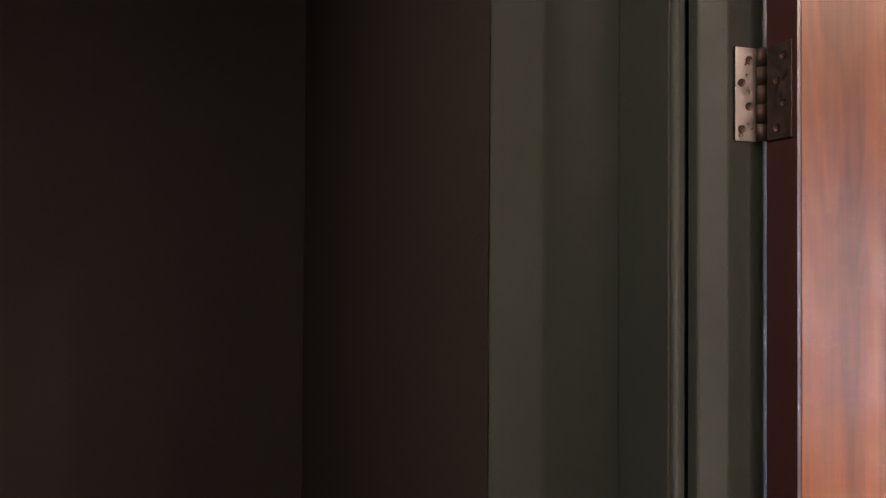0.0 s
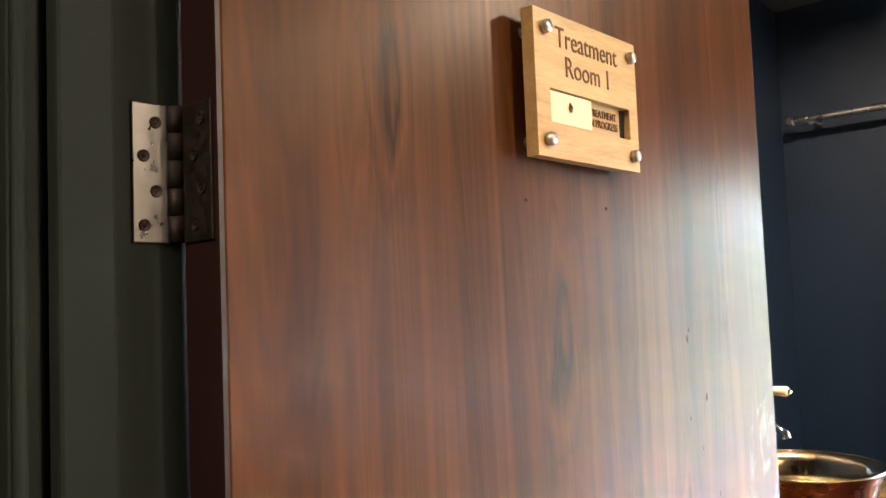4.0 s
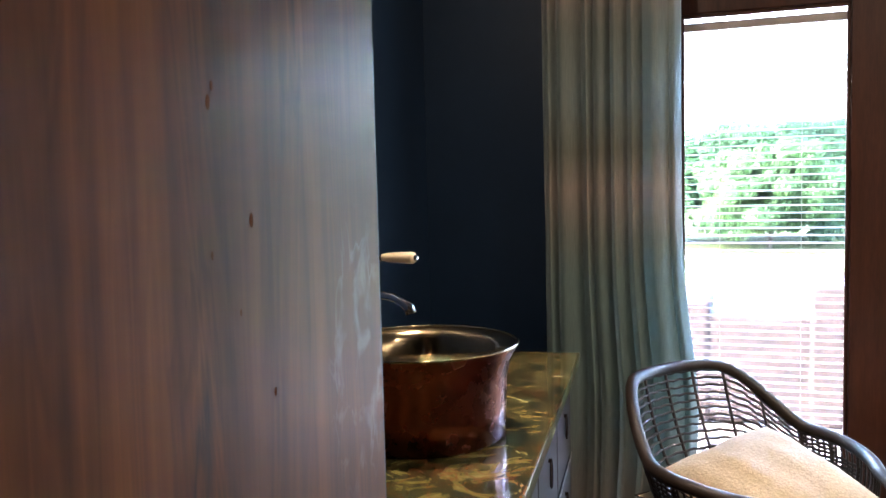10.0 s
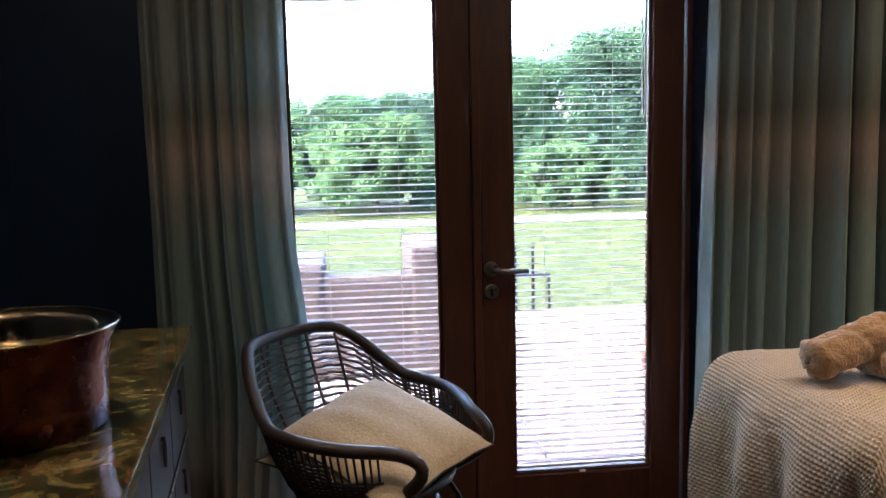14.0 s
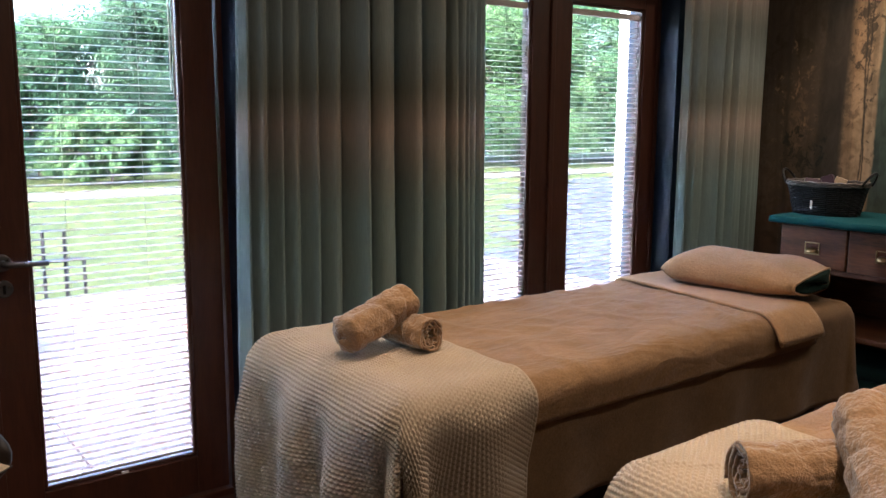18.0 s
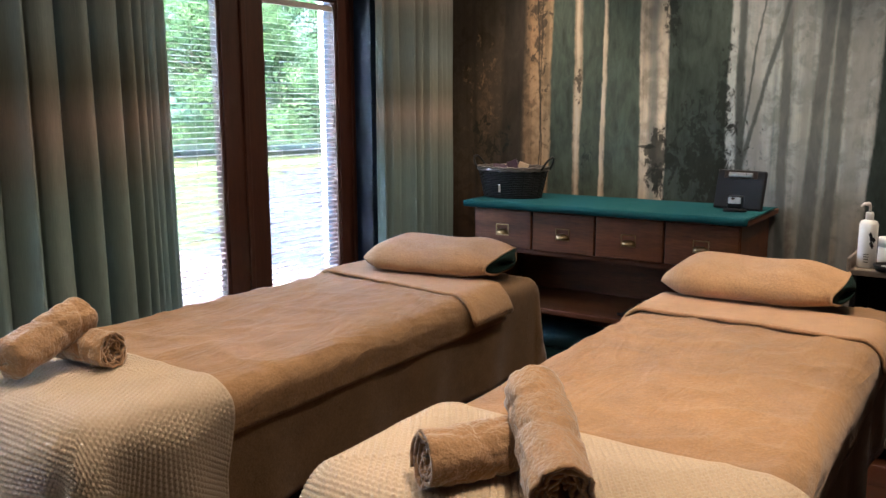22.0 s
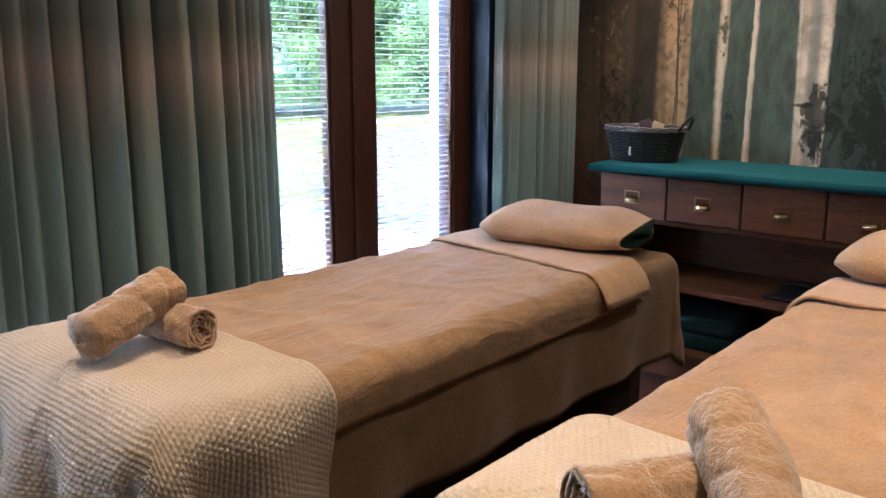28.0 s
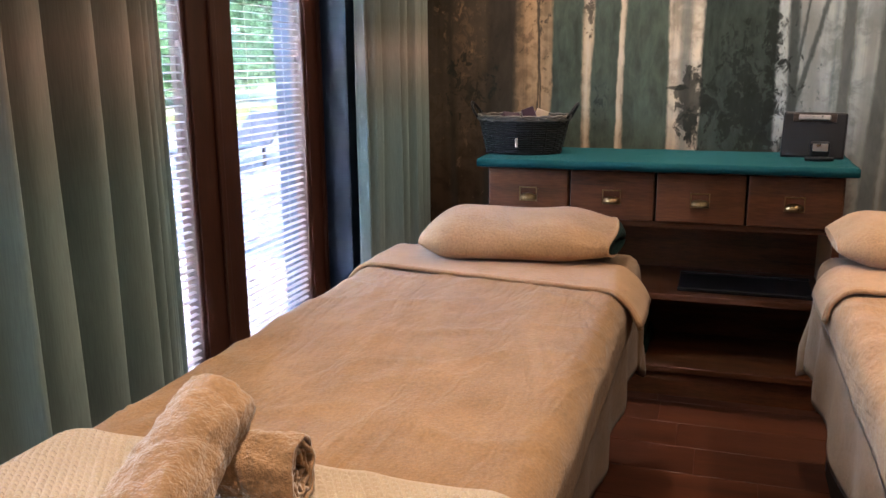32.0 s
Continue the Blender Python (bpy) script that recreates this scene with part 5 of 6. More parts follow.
def jar(x, y, z, r, h, mt, label):
    j = thing("cream_jar", pose(x, y, z), label, "jar", "treatment jars")
    part("jar_body", lathed([(0, 0), (r * 0.94, 0), (r, 0.004), (r, h * 0.62), (r * 0.96, h * 0.64), (0, h * 0.64)], 26), mt, j, "", True)
    part("lid", lathed([(0, h * 0.65), (r * 1.02, h * 0.65), (r * 1.03, h * 0.96), (r * 0.98, h), (0, h)], 26), M_WHITE, j, "white lid", True)
    return j


TOPZ = 0.735
pump_bottle(3.17, -2.385, TOPZ)
pump_bottle(3.17, -2.715, TOPZ, facing=-6)
pump_bottle(3.20, -2.835, TOPZ, 0.26)
pump_bottle(3.26, -2.90, TOPZ, 0.25, facing=10)
jar(3.28, -2.445, TOPZ, 0.036, 0.105, M_WHITE, "white lidded cream jar by the pump bottle")
jar(3.25, -2.515, TOPZ, 0.036, 0.075, M_WHITE, "squat white cream jar on the shelf top")
dish = thing("slate_dish", pose(3.13, -2.475, TOPZ), "dark oval dish holding a few white pieces", "dish")
part("bowl", lathed([(0, 0.002), (0.052, 0.002), (0.062, 0.022), (0.058, 0.024), (0.048, 0.008), (0, 0.008)], 32), M_BLACK, dish, "", True)
for i in range(5):
    part("pebble", lathed([(0, 0), (0.012, 0.003), (0.010, 0.008), (0, 0.010)], 10), M_WHITE, dish).matrix_basis = pose(0.022 * math.cos(i * 1.4), 0.024 * math.sin(i * 1.4), 0.009)
M_OIL = plain("amber_oil_glass", (0.36, 0.30, 0.15), 0.15)
# grey frosted bottles; the low bay's shade is mixed into their colour
M_SHADY = plain("shaded_frost_bottle", (0.098, 0.091, 0.085), 0.3)
M_FROST = plain("frosted_glass", (0.42, 0.40, 0.36), 0.25)
for i, (x, y, cap, hh) in enumerate(((3.33, -2.56, M_WHITE, 0.19), (3.33, -2.625, M_CHROME, 0.19), (3.35, -2.675, M_CHROME, 0.19), (3.33, -2.745, M_CHROME, 0.19), (3.30, -2.80, M_BLACK, 0.19))):
    b = thing("oil_bottle", pose(x, y, TOPZ), "slim oil bottle with a %s cap" % ("white" if i == 0 else "shiny silver" if i < 4 else "black"), "bottle", "oil bottles")
    part("flask", lathed([(0, 0), (0.022, 0), (0.024, 0.004), (0.024, hh * 0.62), (0.014, hh * 0.70), (0, hh * 0.70)], 22), M_OIL if i < 2 else M_FROST, b, "", True)
    part("cap", lathed([(0, hh * 0.66), (0.021, hh * 0.66), (0.021, hh), (0, hh)], 22), cap, b, "", True)
bowl = thing("cream_bowl", pose(3.27, -2.66, TOPZ), "wide cream ceramic bowl among the bottles", "bowl")
part("wall_of_bowl", lathed([(0, 0.004), (0.045, 0.002), (0.062, 0.05), (0.072, 0.112), (0.069, 0.113), (0.058, 0.05), (0.04, 0.012), (0, 0.012)], 32), M_IVORY, bowl, "", True)
spec = thing("spectacle_stand", pose(3.12, -2.59, TOPZ), "bent bronze wire stand with round feet", "stand")
part("wire", tubed([(0.05, 0.03, 0.010), (0.03, 0.018, 0.06), (0.02, 0.005, 0.10), (0.0, -0.010, 0.118), (-0.01, -0.03, 0.10), (-0.005, -0.052, 0.05), (0.0, -0.045, 0.03), (-0.02, -0.03, 0.012)], 0.0035, 8), M_BRASS, spec, "", True)
for x, y in ((0.05, 0.03), (-0.02, -0.03)):
    part("foot", lathed([(0, 0), (0.022, 0), (0.020, 0.006), (0, 0.012)], 18), M_BRASS, spec).matrix_basis = pose(x, y, 0)
heater = thing("towel_warmer", pose(3.30, -2.62, 0.435), "boxy dark brown warmer standing in the dark bay", "appliance")
part("body", boxed(-0.10, 0.10, -0.16, 0.14, 0.0, 0.20, 0.008), M_RATTAN, heater)
part("slot", boxed(-0.104, -0.1, -0.10, 0.04, 0.12, 0.17, 0.002), M_BLACK, heater)
screen = thing("tablet_screen", pose(3.12, -2.80, 0.435, 0, -14, 12), "dark tablet screen with a pale rim on a stand", "screen")
part("bezel", boxed(-0.008, 0.006, -0.12, 0.12, 0.03, 0.185, 0.006), M_STEEL, screen)
part("display", boxed(-0.0105, -0.008, -0.112, 0.112, 0.038, 0.177, 0.001), M_BLACK, screen)
part("stand", boxed(-0.004, 0.05, -0.05, 0.05, 0.0, 0.03, 0.004), M_WHITE, screen)
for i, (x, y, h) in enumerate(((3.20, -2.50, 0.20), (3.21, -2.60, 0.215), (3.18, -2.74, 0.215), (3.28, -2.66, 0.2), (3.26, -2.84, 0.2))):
    pump_bottle(x, y, 0.082, h, 0.032, M_SHADY, "grey frosted pump bottle on the bottom shelf, darkened for shade")
jar(3.12, -2.555, 0.082, 0.036, 0.055, M_WHITE, "low white cream jar on the bottom shelf")
jar(3.12, -2.645, 0.082, 0.038, 0.058, M_WHITE, "low white cream jar with a flat lid, bottom shelf")
jar(3.11, -2.48, 0.082, 0.024, 0.05, M_WHITE, "little white jar on the bottom shelf")

# ---- basin counter ----
ctr = thing("basin_counter", pose(-0.92, -0.50, 0, 0, 0, 5.62), "dark wood basin counter under a green marble top", "counter")
part("marble_top", boxed(-0.575, 0.0, -1.52, 0.0, 0.808, 0.842, 0.004), M_MARBLE, ctr, "polished green and gold veined marble")
part("carcass", boxed(-0.575, -0.045, -1.50, -0.02, 0.06, 0.806), M_CAB, ctr)
part("toe_kick", boxed(-0.52, -0.09, -1.48, -0.04, 0.0, 0.06), M_BLACK, ctr)
M_DRAW = wood("smoked_oak_drawer", (0.012, 0.007, 0.006), (0.028, 0.016, 0.013), (0.050, 0.030, 0.024), 0.36, "y", 1.5, 0.05)
for i in range(4):
    y1 = -0.035 - i * 0.365
    for j, (z0, z1) in enumerate(((0.565, 0.792), (0.075, 0.552))):
        d = part("drawer_front" if j == 0 else "cupboard_door", boxed(-0.045, -0.026, y1 - 0.355, y1, z0, z1, 0.003), M_DRAW, ctr)
        zc = (0.70, 0.49)[j]
        part("ring_pull", tubed([(-0.020, y1 - 0.178 + 0.013 * math.cos(a), zc - 0.014 + 0.030 * math.sin(a)) for a in (k * math.tau / 20 for k in range(20))], 0.0028, 6, True), M_HINGE, d, "oval dark metal ring pull", True)
        part("pull_post", tubed([(-0.027, y1 - 0.178, zc + 0.016), (-0.018, y1 - 0.178, zc + 0.016)], 0.005, 8), M_HINGE, d)
    part("edge_strip", boxed(-0.024, -0.0225, y1 - 0.355, y1, 0.553, 0.564), M_STEEL, ctr)
basin = thing("copper_basin", pose(-1.08, -1.35, 0.8425), "round copper vessel basin with polished brass inside", "basin")
part("outer_shell", lathed([(0, 0.001), (0.158, 0.001), (0.163, 0.007), (0.165, 0.06), (0.167, 0.115), (0.175, 0.150), (0.189, 0.176), (0.190, 0.180)], 72), M_COPPER, basin, "patinated copper outside", True)
part("inner_shell", lathed([(0.190, 0.180), (0.187, 0.181), (0.173, 0.156), (0.163, 0.115), (0.160, 0.06), (0.150, 0.026), (0.115, 0.012), (0, 0.008)], 72), M_BRASSIN, basin, "polished brass inside", True)
part("rim", tubed([(0.1895 * math.cos(a), 0.1895 * math.sin(a), 0.1805) for a in (k * math.tau / 72 for k in range(72))], 0.0026, 8, True), M_BRASSIN, basin, "", True)
part("waste", lathed([(0, 0.013), (0.022, 0.013), (0.024, 0.009)], 24), M_CHROME, basin, "round chrome waste")
tap = thing("pillar_tap", pose(-1.278, -1.15, 0.842) @ Matrix.Scale(1.06, 4), "tall chrome pillar tap with an ivory lever", "tap")
part("pillar", lathed([(0, 0), (0.030, 0), (0.031, 0.006), (0.024, 0.014), (0.019, 0.03), (0.017, 0.09), (0.023, 0.10), (0.023, 0.112), (0.018, 0.12), (0.0175, 0.17), (0.022, 0.18), (0.022, 0.20), (0.019, 0.21), (0.019, 0.280), (0.023, 0.288), (0.023, 0.306), (0.013, 0.314), (0.014, 0.324), (0.007, 0.334), (0, 0.337)], 28), M_CHROME, tap, "", True)
part("spout", tubed([(0.0, 0, 0.228), (0.03, -0.002, 0.232), (0.06, -0.006, 0.226), (0.082, -0.010, 0.216), (0.096, -0.012, 0.208), (0.101, -0.013, 0.194)], [0.011, 0.010, 0.009, 0.009, 0.011, 0.012], 14), M_CHROME, tap, "", True)
lev = part("lever", tubed([(0.012, 0, 0.308), (0.04, -0.003, 0.310)], [0.006, 0.007], 12), M_CHROME, tap, "", True)
part("lever_grip", tubed([(0.035, -0.003, 0.310), (0.05, -0.004, 0.310), (0.105, -0.010, 0.310), (0.112, -0.011, 0.310)], [0.007, 0.010, 0.013, 0.009], 14), M_IVORY, lev, "ivory ceramic lever grip", True)
part("lever_tip", tubed([(0.112, -0.011, 0.310), (0.118, -0.012, 0.310)], [0.006, 0.004], 10), M_CHROME, lev)

# ---- rattan chair ----
chair = thing("rattan_chair", pose(-0.440, -0.53, 0, 0, 0, 50), "dark rattan tub chair on thin black metal legs", "chair")


def rim_pt(a):
    """Top rail, a from -150 to 150 degrees, 0 at the back."""
    c = math.cos(a)
    k = max(0.0, min(1.0, (c - 0.22) / 0.66))
    k = k * k * (3 - 2 * k)
    x, y = 0.315 * math.sin(a), 0.02 + (0.27 if c > 0 else 0.30) * c
    return Vector((x * (1 - 0.04 * k), y + 0.05 * k, 0.600 + 0.165 * k - 0.030 * max(0.0, abs(a) - 1.15) ** 1.2))


def base_pt(a):
    c = math.cos(a)
    return Vector((0.245 * math.sin(a), -0.02 + 0.20 * c, 0.395))


A0 = radians(138)
front = []
for s in (-1, 1):
    p, q = rim_pt(s * A0), base_pt(s * A0)
    d0 = (rim_pt(s * A0) - rim_pt(s * (A0 - 0.1))).normalized() * 0.13
    d1 = Vector((s * 0.03, -0.10, -0.10))
    front.append([p * (1 - k) ** 3 + (p + d0) * 3 * k * (1 - k) ** 2 + (q + Vector((s * 0.03, -0.06, 0.07))) * 3 * k * k * (1 - k) + q * k ** 3 + Vector((0, -0.05 * math.sin(k * math.pi), 0)) for k in (i / 10 for i in range(1, 11))])
rail = list(reversed(front[0])) + [rim_pt(-A0 + 2 * A0 * i / 48) for i in range(49)] + front[1]
part("top_rail", tubed(rail, 0.0175, 12), M_RATTAN, chair, "", True)
part("seat_ring", tubed([base_pt(i * math.tau / 48) for i in range(48)], 0.013, 8, True), M_RATTAN, chair, "", True)


def between(a, k):
    p, q = base_pt(a), rim_pt(a)
    return p + (q - p) * k + Vector((math.sin(a), math.cos(a), 0)) * 0.022 * math.sin(k * math.pi)


for i in range(15):
    a = -A0 + 2 * A0 * (i + 0.5) / 15
    part("upright_cane", tubed([between(a, k / 8) for k in range(9)], 0.0052, 6), M_RATTAN, chair, "", True)
for s in (-1, 1):
    for i in range(18):
        a = s * (radians(72) + radians(64) * i / 17)
        part("arm_cane", tubed([between(a, k / 6) for k in range(7)], 0.0036, 6), M_RATTAN, chair, "", True)
for i in range(17):
    k = 0.03 + i * 0.058
    lim = A0 if k < 0.5 else radians(94)
    if 0.5 < k < 0.75:
        lim = radians(112)
    part("woven_cane", tubed([between(-lim + 2 * lim * n / 80, k) + Vector((0, 0, 0.002 * math.sin(n * 1.7 + i))) for n in range(81)], 0.0042 if k > 0.25 else 0.0085, 6), M_RATTAN, chair, "", True)
part("seat_weave", sheet(32, 6, lambda u, v: (0.245 * math.sin(u * math.tau) * v, -0.02 + 0.20 * math.cos(u * math.tau) * v, 0.392 - 0.012 * (1 - v))), M_RATTAN, chair, "woven rattan seat")
for sx in (-1, 1):
    for sy, dy in ((-1, 0.0), (1, 0.0)):
        part("leg", tubed([(sx * 0.15, sy * 0.11 - 0.02, 0.392), (sx * 0.19, sy * 0.15 - 0.02, 0.30), (sx * 0.25, sy * 0.21 - 0.02, 0.006)], 0.0075, 8), M_BLACK, chair, "thin black metal leg")
part("leg_ring", tubed([(0.20 * math.cos(i * math.tau / 40), -0.02 + 0.16 * math.sin(i * math.tau / 40), 0.30) for i in range(40)], 0.006, 6, True), M_BLACK, chair)


def cushion(name, m, w, d, h, label, droop=0.0):
    c = thing(name, m, label, "cushion", "chair cushions")

    def face(s):
        def fn(u, v):
            a, b = u * 2 - 1, v * 2 - 1
            k = (max(0, 1 - abs(a) ** 3) * max(0, 1 - abs(b) ** 3)) ** 0.55
            pin = 1 - 0.07 * (1 - abs(a * b)) * max(abs(a), abs(b)) ** 4
            return (a * w / 2 * pin, b * d / 2 * pin, s * h / 2 * k + 0.006 * nz(a * 2.5, b * 2.5, s) - droop * (a * a + b * b) + 0.010 * k * nz(a * 1.4 + 3, b * 3.2))
        return fn
    part("top_panel", sheet(26, 26, face(1)), M_CREAM, c, "", True)
    part("bottom_panel", sheet(26, 26, face(-1)), M_CREAM, c, "", True)
    part("piping", tubed([face(1)(0.5 + 0.5 * max(-1, min(1, 1.414 * math.cos(t))), 0.5 + 0.5 * max(-1, min(1, 1.414 * math.sin(t)))) for t in (i * math.tau / 64 for i in range(64))], 0.0028, 6, True), M_RATTAN, c, "thin dark piping")
    return c


cushion("seat_cushion", pose(-0.440, -0.525, 0.455, 2, 0, 50), 0.47, 0.44, 0.10, "cream herringbone seat cushion on the rattan chair")
cushion("scatter_cushion", pose(-0.405, -0.600, 0.535, 11, 15, -45), 0.46, 0.41, 0.095, "cream herringbone cushion slumped over the seat cushion", 0.013)

# ---- outside ----
def grass_mat():
    m, nt, b = mat("lawn", 0.9, 0.0, 0.2)
    vec = coords(nt)
    c = ramp(nt, noise_fac(nt, vec, 0.7, 6.0, 0.65), [(0.3, (0.030, 0.047, 0.009)), (0.55, (0.046, 0.061, 0.012)), (0.75, (0.074, 0.070, 0.019))])
    nt.links.new(mix(nt, 0.4, c, ramp(nt, noise_fac(nt, vec, 60.0, 3.0), [(0.3, (0.030, 0.043, 0.009)), (0.7, (0.064, 0.069, 0.016))])), b.inputs["Base Color"])
    bump(nt, b, noise_fac(nt, vec, 90.0, 3.0), 0.8, 0.03)
    return m


GZ = -0.16
tagged(part("ground", sheet(1, 1, lambda u, v: (-600 + 1200 * u, 0.16 + 900 * v, GZ)), grass_mat()), "wide lawn in dry summer green", "lawn", kind="structure")
M_PAVE = plain("pale_sandstone", (0.160, 0.120, 0.101), 0.85, 0, 0.15, 4.0, 0.2)
M_SLATE = plain("grey_slate", (0.036, 0.039, 0.048), 0.85, 0, 0.3, 4.0, 0.2, 0.15)
patio = tagged(new("patio"), "pale sandstone slabs outside the French windows", "paving", kind="structure")
slab = boxed(-0.295, 0.295, -0.295, 0.295, 0, 0.03, 0.004)
me = bpy.data.meshes.new("slab")
slab.to_mesh(me)
slab.free()
me.materials.append(M_PAVE)
for i in range(-4, 9):
    for j in range(7):
        o = new("slab", me)
        o.parent = patio
        o.matrix_basis = pose(0.1 + i * 0.6, 0.48 + j * 0.6, GZ + 0.004)
terr = tagged(new("terrace"), "dark grey slate terrace beyond the lawn edge", "paving", kind="structure")
slab = boxed(-0.59, 0.59, -0.59, 0.59, 0, 0.035, 0.004)
me = bpy.data.meshes.new("slate_slab")
slab.to_mesh(me)
slab.free()
me.materials.append(M_SLATE)
for i in range(9):
    for j in range(9):
        # the terrace runs off slantwise along the lawn
        if 1.2 + j * 1.2 > 0.95 * (5.8 + i * 1.2) - 1.6:
            continue
        o = new("slate_slab", me)
        o.parent = terr
        o.matrix_basis = pose(5.8 + i * 1.2, 1.2 + j * 1.2, GZ + 0.004)
tagged(part("path", boxed(-60, 80, 13.4, 14.3, GZ - 0.1, GZ + 0.02), plain("gravel_path", (0.15, 0.135, 0.12), 0.9, 0, 0.2, 2.0, 0.5)), "pale gravel path across the lawn", "path", kind="structure")
post = thing("porch_post", pose(4.35, 1.35, GZ), "square white painted timber porch post", "post")
part("shaft", boxed(-0.055, 0.055, -0.055, 0.055, 0.06, 2.75, 0.006), M_WHITE, post)
part("base_block", boxed(-0.075, 0.075, -0.075, 0.075, 0, 0.06, 0.006), M_PAVE, post)

def leaf_mat(name, color):
    """Leaf green that lets some sunlight through."""
    m = plain(name, color, 0.6, 0, 0.3, 3.0, 0.0, 0.1)
    nt = m.node_tree
    tr = nt.nodes.new("ShaderNodeBsdfTranslucent")
    tr.inputs["Color"].default_value = (color[0] * 1.5, color[1] * 1.5, color[2] * 1.3, 1)
    ms = nt.nodes.new("ShaderNodeMixShader")
    ms.inputs[0].default_value = 0.48
    nt.links.new(nt.nodes["Principled BSDF"].outputs[0], ms.inputs[1])
    nt.links.new(tr.outputs[0], ms.inputs[2])
    nt.links.new(ms.outputs[0], nt.nodes["Material Output"].inputs["Surface"])
    return m


M_LEAF = [leaf_mat("leaf_green", (0.066, 0.126, 0.060)), leaf_mat("leaf_dark", (0.058, 0.106, 0.060)), leaf_mat("leaf_light", (0.082, 0.142, 0.056))]
M_BARKT = plain("tree_bark", (0.07, 0.05, 0.035), 0.9, 0, 0.3, 8.0, 0.5)


def foliage(seed, w, h, base, count, size, clumps, taper=0.55):
    rnd = random.Random(seed)
    cl = [(rnd.gauss(0, w * 0.42), rnd.gauss(0, w * 0.30), base + (h - base) * rnd.uniform(0.05, 0.95) ** 0.8, rnd.uniform(0.15, 0.34)) for _ in range(clumps)]
    verts, faces = [], []
    for i in range(count):
        cx, cy, cz, cr = rnd.choice(cl)
        k = 1 - taper * max(0, (cz - base) / (h - base))
        d = Vector((rnd.gauss(0, 1), rnd.gauss(0, 1), rnd.gauss(0, 0.8)))
        d = d.normalized() * rnd.uniform(0.55, 1.0)
        p = Vector((cx * k, cy * k, cz)) + d * cr * h * 0.42
        if p.z < base * 0.4:
            continue
        n = (d + Vector((rnd.gauss(0, 0.5), rnd.gauss(0, 0.5), 0.6))).normalized()
        u = n.orthogonal().normalized()
        v = n.cross(u)
        s = size * rnd.uniform(0.6, 1.5)
        b = len(verts)
        verts += [p - u * s, p + v * s * 0.5, p + u * s, p - v * s * 0.5]
        faces.append((b, b + 1, b + 2, b + 3))
    me = bpy.data.meshes.new("crown")
    me.from_pydata(verts, [], faces)
    return me


def tree(x, y, w, h, seed, leaf, label, base=0.15, count=50000, size=0.042, clumps=200, taper=0.55):
    t = thing("tree", pose(x, y, GZ), label, "tree", "trees and bushes along the path")
    rnd = random.Random(seed)
    part("trunk", tubed([(0, 0, -0.05), (0.05, 0, h * 0.25), (-0.04, 0.05, h * 0.5), (0.03, 0, h * 0.85)], [0.05 * h * 0.5, 0.04 * h * 0.5, 0.028 * h * 0.5, 0.008 * h], 8), M_BARKT, t)
    for i in range(5):
        a, z = rnd.uniform(0, math.tau), h * rnd.uniform(0.2, 0.55)
        part("limb", tubed([(0, 0, z), (math.cos(a) * w * 0.25, math.sin(a) * w * 0.2, z + h * 0.12), (math.cos(a) * w * 0.5, math.sin(a) * w * 0.35, z + h * 0.22)], [0.02 * h * 0.5, 0.014 * h * 0.5, 0.005 * h], 6), M_BARKT, t)
    me = foliage(seed, w, h, base, count, size, clumps, taper)
    me.materials.append(leaf)
    c = new("crown", me)
    c.parent = t
    return t


tree(-0.6, 19.0, 2.6, 2.9, 1, M_LEAF[0], "rounded green tree behind the path")
tree(1.4, 20.0, 2.6, 2.95, 2, M_LEAF[1], "dark green tree behind the path")
tree(4.0, 19.5, 2.8, 3.9, 3, M_LEAF[0], "tall bushy green tree beside the lawn")
tree(6.6, 20.0, 3.0, 4.5, 4, M_LEAF[1], "tall dark tree beside the lawn")
tree(-2.6, 18.0, 2.4, 2.3, 5, M_LEAF[2], "low light green shrub by the path", 0.3)
tree(0.2, 16.4, 2.6, 2.2, 6, M_LEAF[2], "low sprawling light green shrub", 0.2)
tree(4.8, 16.4, 2.2, 1.5, 7, M_LEAF[2], "rounded light green bush at the path edge", 0.1)
# the dense belt of trees beyond the terrace
BELT = [
    (9.5, 21.0, 3.8, 5.0, 8, 0, "broad green tree at the lawn's far side"),
    (13.5, 19.8, 4.2, 5.2, 9, 0, "wide bushy green tree above the lawn"),
    (18.0, 17.8, 4.2, 5.4, 10, 2, "wide light green tree beyond the terrace"),
    (22.5, 15.6, 4.2, 5.6, 11, 0, "wide green tree beyond the terrace edge"),
    (27.0, 13.2, 4.4, 5.8, 12, 1, "dark green tree far along the lawn"),
    (16.0, 21.5, 4.6, 6.0, 21, 1, "tall dark tree behind the green belt"),
    (21.0, 19.5, 4.8, 6.3, 22, 0, "tall green tree behind the belt"),
    (26.0, 17.0, 4.8, 6.4, 23, 2, "tall light green tree behind the belt"),
]
for x, y, w, h, seed, leaf, label in BELT:
    tree(x, y, w, h, seed, M_LEAF[leaf], label, 0.12, 60000, 0.052, 320, 0.28)
tree(-6.5, 20.0, 3.2, 2.6, 13, M_LEAF[1], "dark hedge-like bush far along the path")
hedge = foliage(77, 16.0, 2.6, 0.1, 26000, 0.09, 200)
hedge.materials.append(M_LEAF[1])
ho = new("hedge", hedge)
ho.matrix_world = pose(9.0, 23.5, GZ)
tagged(ho, "long dark hedge behind the trees", "hedge", kind="stuff")

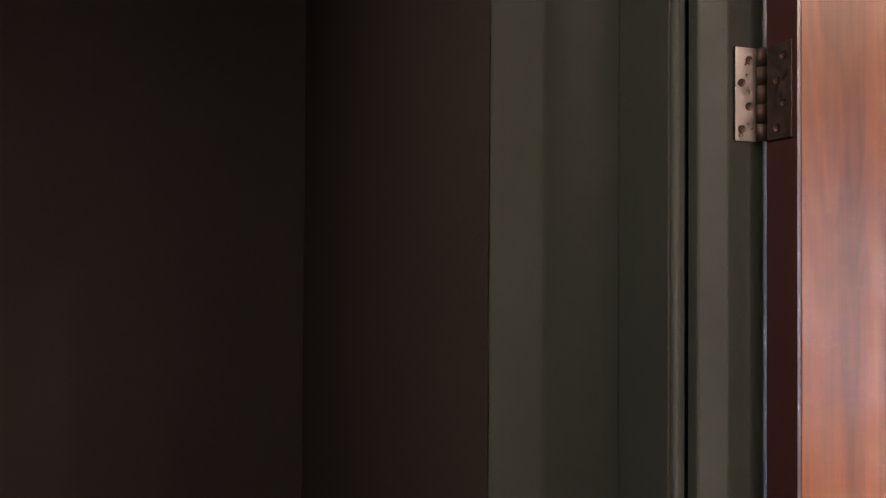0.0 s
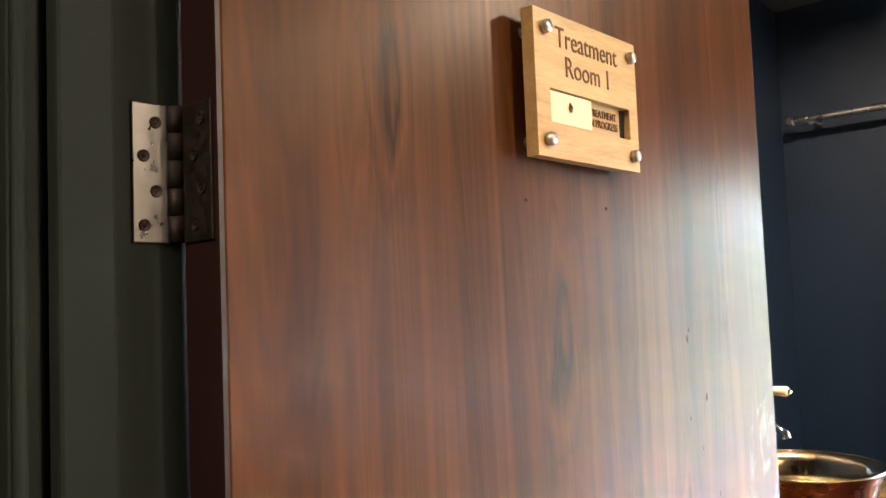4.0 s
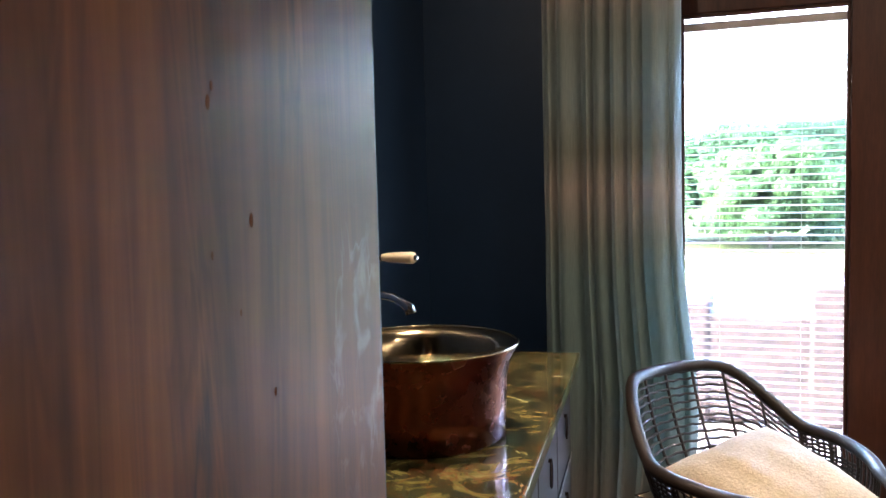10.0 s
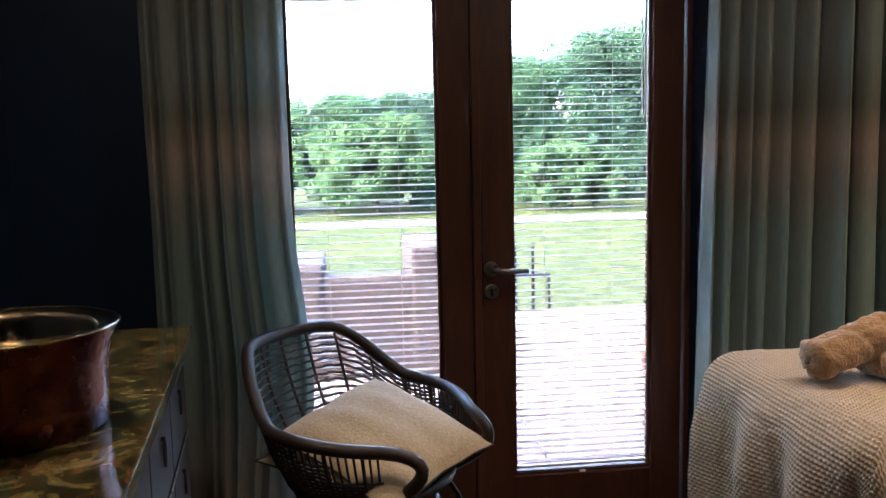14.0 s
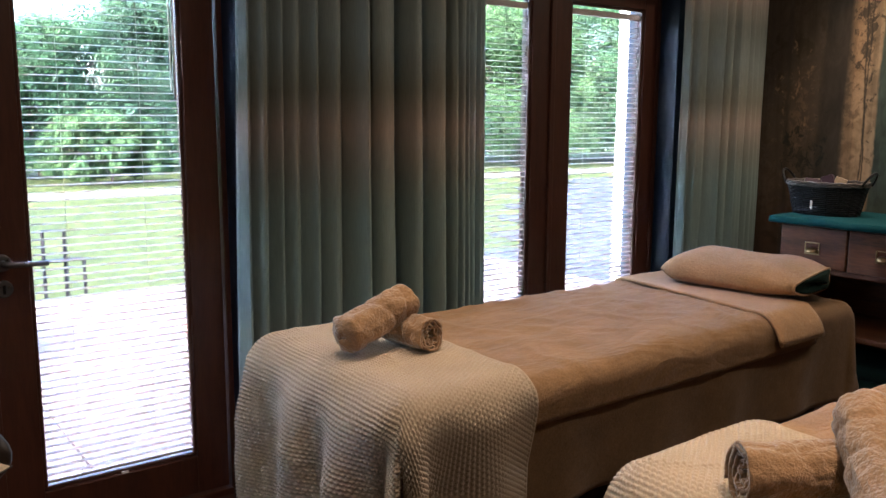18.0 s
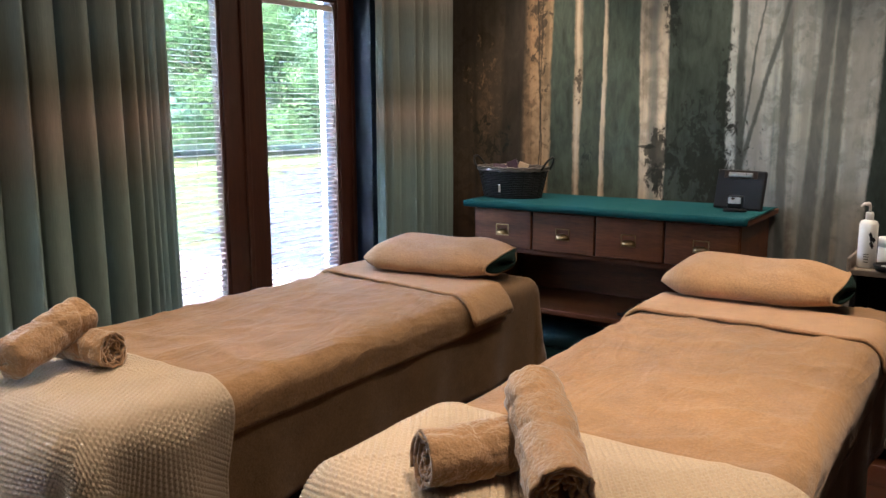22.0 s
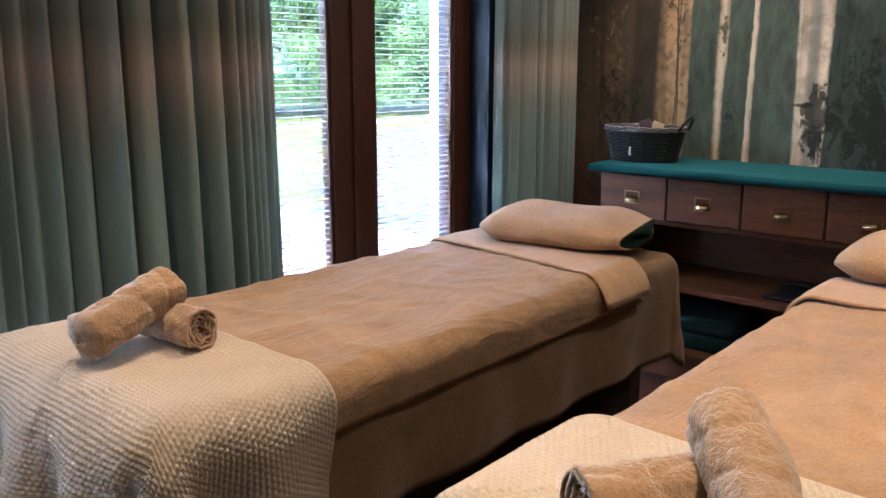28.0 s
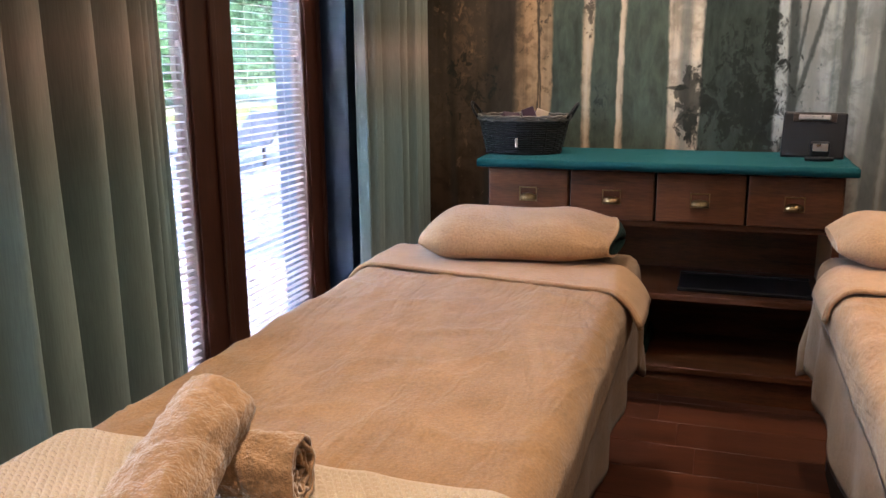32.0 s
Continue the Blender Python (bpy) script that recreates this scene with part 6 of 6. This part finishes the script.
# garden furniture seen through the blinds
M_WEAVE = plain("brown_rattan_weave", (0.032, 0.019, 0.015), 0.7, 0, 0.3, 30.0, 0.5)
sofa = thing("garden_sofa", pose(-0.40, 2.75, GZ + 0.034), "brown rattan garden sofa with its back to the lawn", "sofa")
part("base", boxed(-0.5, 0.54, -0.38, 0.34, 0.0, 0.30, 0.02), M_WEAVE, sofa)
part("back", boxed(-0.5, 0.54, -0.41, -0.24, 0.004, 0.66, 0.03), M_WEAVE, sofa)
part("arm", boxed(-0.52, -0.24, -0.425, 0.36, 0.0, 0.74, 0.03), M_WEAVE, sofa)
part("arm", boxed(0.30, 0.56, -0.425, 0.36, 0.0, 0.84, 0.03), M_WEAVE, sofa)
part("seat_pad", boxed(-0.35, 0.39, -0.38, 0.23, 0.30, 0.42, 0.04, 3), M_WEAVE, sofa)
gc = thing("garden_chair", pose(1.11, 4.35, GZ + 0.034), "black metal garden chair frame on the patio", "chair")
part("back_frame", tubed([(-0.14, 0, 0.0), (-0.14, 0, 0.56), (0.02, 0, 0.56), (0.02, 0, 0.0)], 0.016, 8), M_BLACK, gc)
part("seat_frame", tubed([(0.02, 0, 0.32), (0.15, -0.05, 0.32), (0.15, -0.05, 0.0)], 0.016, 8), M_BLACK, gc)
part("seat_slat", boxed(-0.14, 0.15, -0.06, 0.02, 0.30, 0.325, 0.004), M_BLACK, gc)
pot = thing("plant_pot", pose(1.32, 1.75, GZ + 0.034), "terracotta pot with a small leafy plant", "plant pot")
part("pot", lathed([(0, 0), (0.10, 0), (0.14, 0.24), (0.155, 0.25), (0.155, 0.29), (0.13, 0.29), (0.12, 0.25), (0, 0.25)], 24), plain("terracotta", (0.30, 0.11, 0.06), 0.8, 0, 0.15), pot, "", True)
pm = foliage(5, 0.16, 0.62, 0.30, 260, 0.03, 8)
pm.materials.append(M_LEAF[0])
po = new("foliage", pm)
po.parent = pot
lounger = thing("sun_lounger", pose(9.6, 4.6, GZ + 0.04), "low dark sun lounger on the terrace", "lounger")
part("bed", boxed(-0.9, 0.5, -0.3, 0.3, 0.26, 0.32, 0.02), M_BLACK, lounger)
bk = part("backrest", boxed(0.0, 0.7, -0.3, 0.3, -0.03, 0.03, 0.02), M_BLACK, lounger)
bk.matrix_basis = pose(0.5, 0, 0.29, 0, -35)
for x in (-0.8, 0.4):
    for y in (-0.26, 0.26):
        part("leg", boxed(x - 0.02, x + 0.02, y - 0.02, y + 0.02, 0, 0.26), M_BLACK, lounger)

# ---- ceiling downlights ----
M_LENS = glow("downlight_lens", (1.0, 0.78, 0.52), 12.0)
# a fitting for every beam, the added corridor one included
for lx, ly, power, spread, lean in LAMPS:
    dl = thing("downlight", pose(lx, ly, CEIL), "recessed round ceiling downlight, lit warm", "ceiling light", "ceiling downlights")
    part("trim_ring", lathed([(0.030, -0.001), (0.030, -0.006), (0.044, -0.006), (0.047, -0.001)], 28), M_WHITE, dl, "", True)
    part("lens", lathed([(0, -0.0015), (0.029, -0.0015)], 20), M_LENS, dl, "glowing lens")

# ---- floorboards ----
floor = bpy.data.objects["floor"]
board = boxed(-0.0945, 0.0945, -0.595, 0.595, -0.012, 0.0, 0.0015, 1)
me = bpy.data.meshes.new("floorboard")
board.to_mesh(me)
board.free()
me.materials.append(M_PLANK)
rnd = random.Random(4)
for i in range(27):
    off = rnd.uniform(0, 1.19)
    for j in range(5):
        x, y = -1.50 + 0.095 + i * 0.19, -3.66 + off * 0.5 + j * 1.19
        if y - 0.6 < -4.9 or y + 0.595 > 0.0 or x + 0.095 > 3.62:
            continue
        o = new("floorboard", me)
        o.parent = floor
        o.matrix_basis = pose(x, y, 0.0)
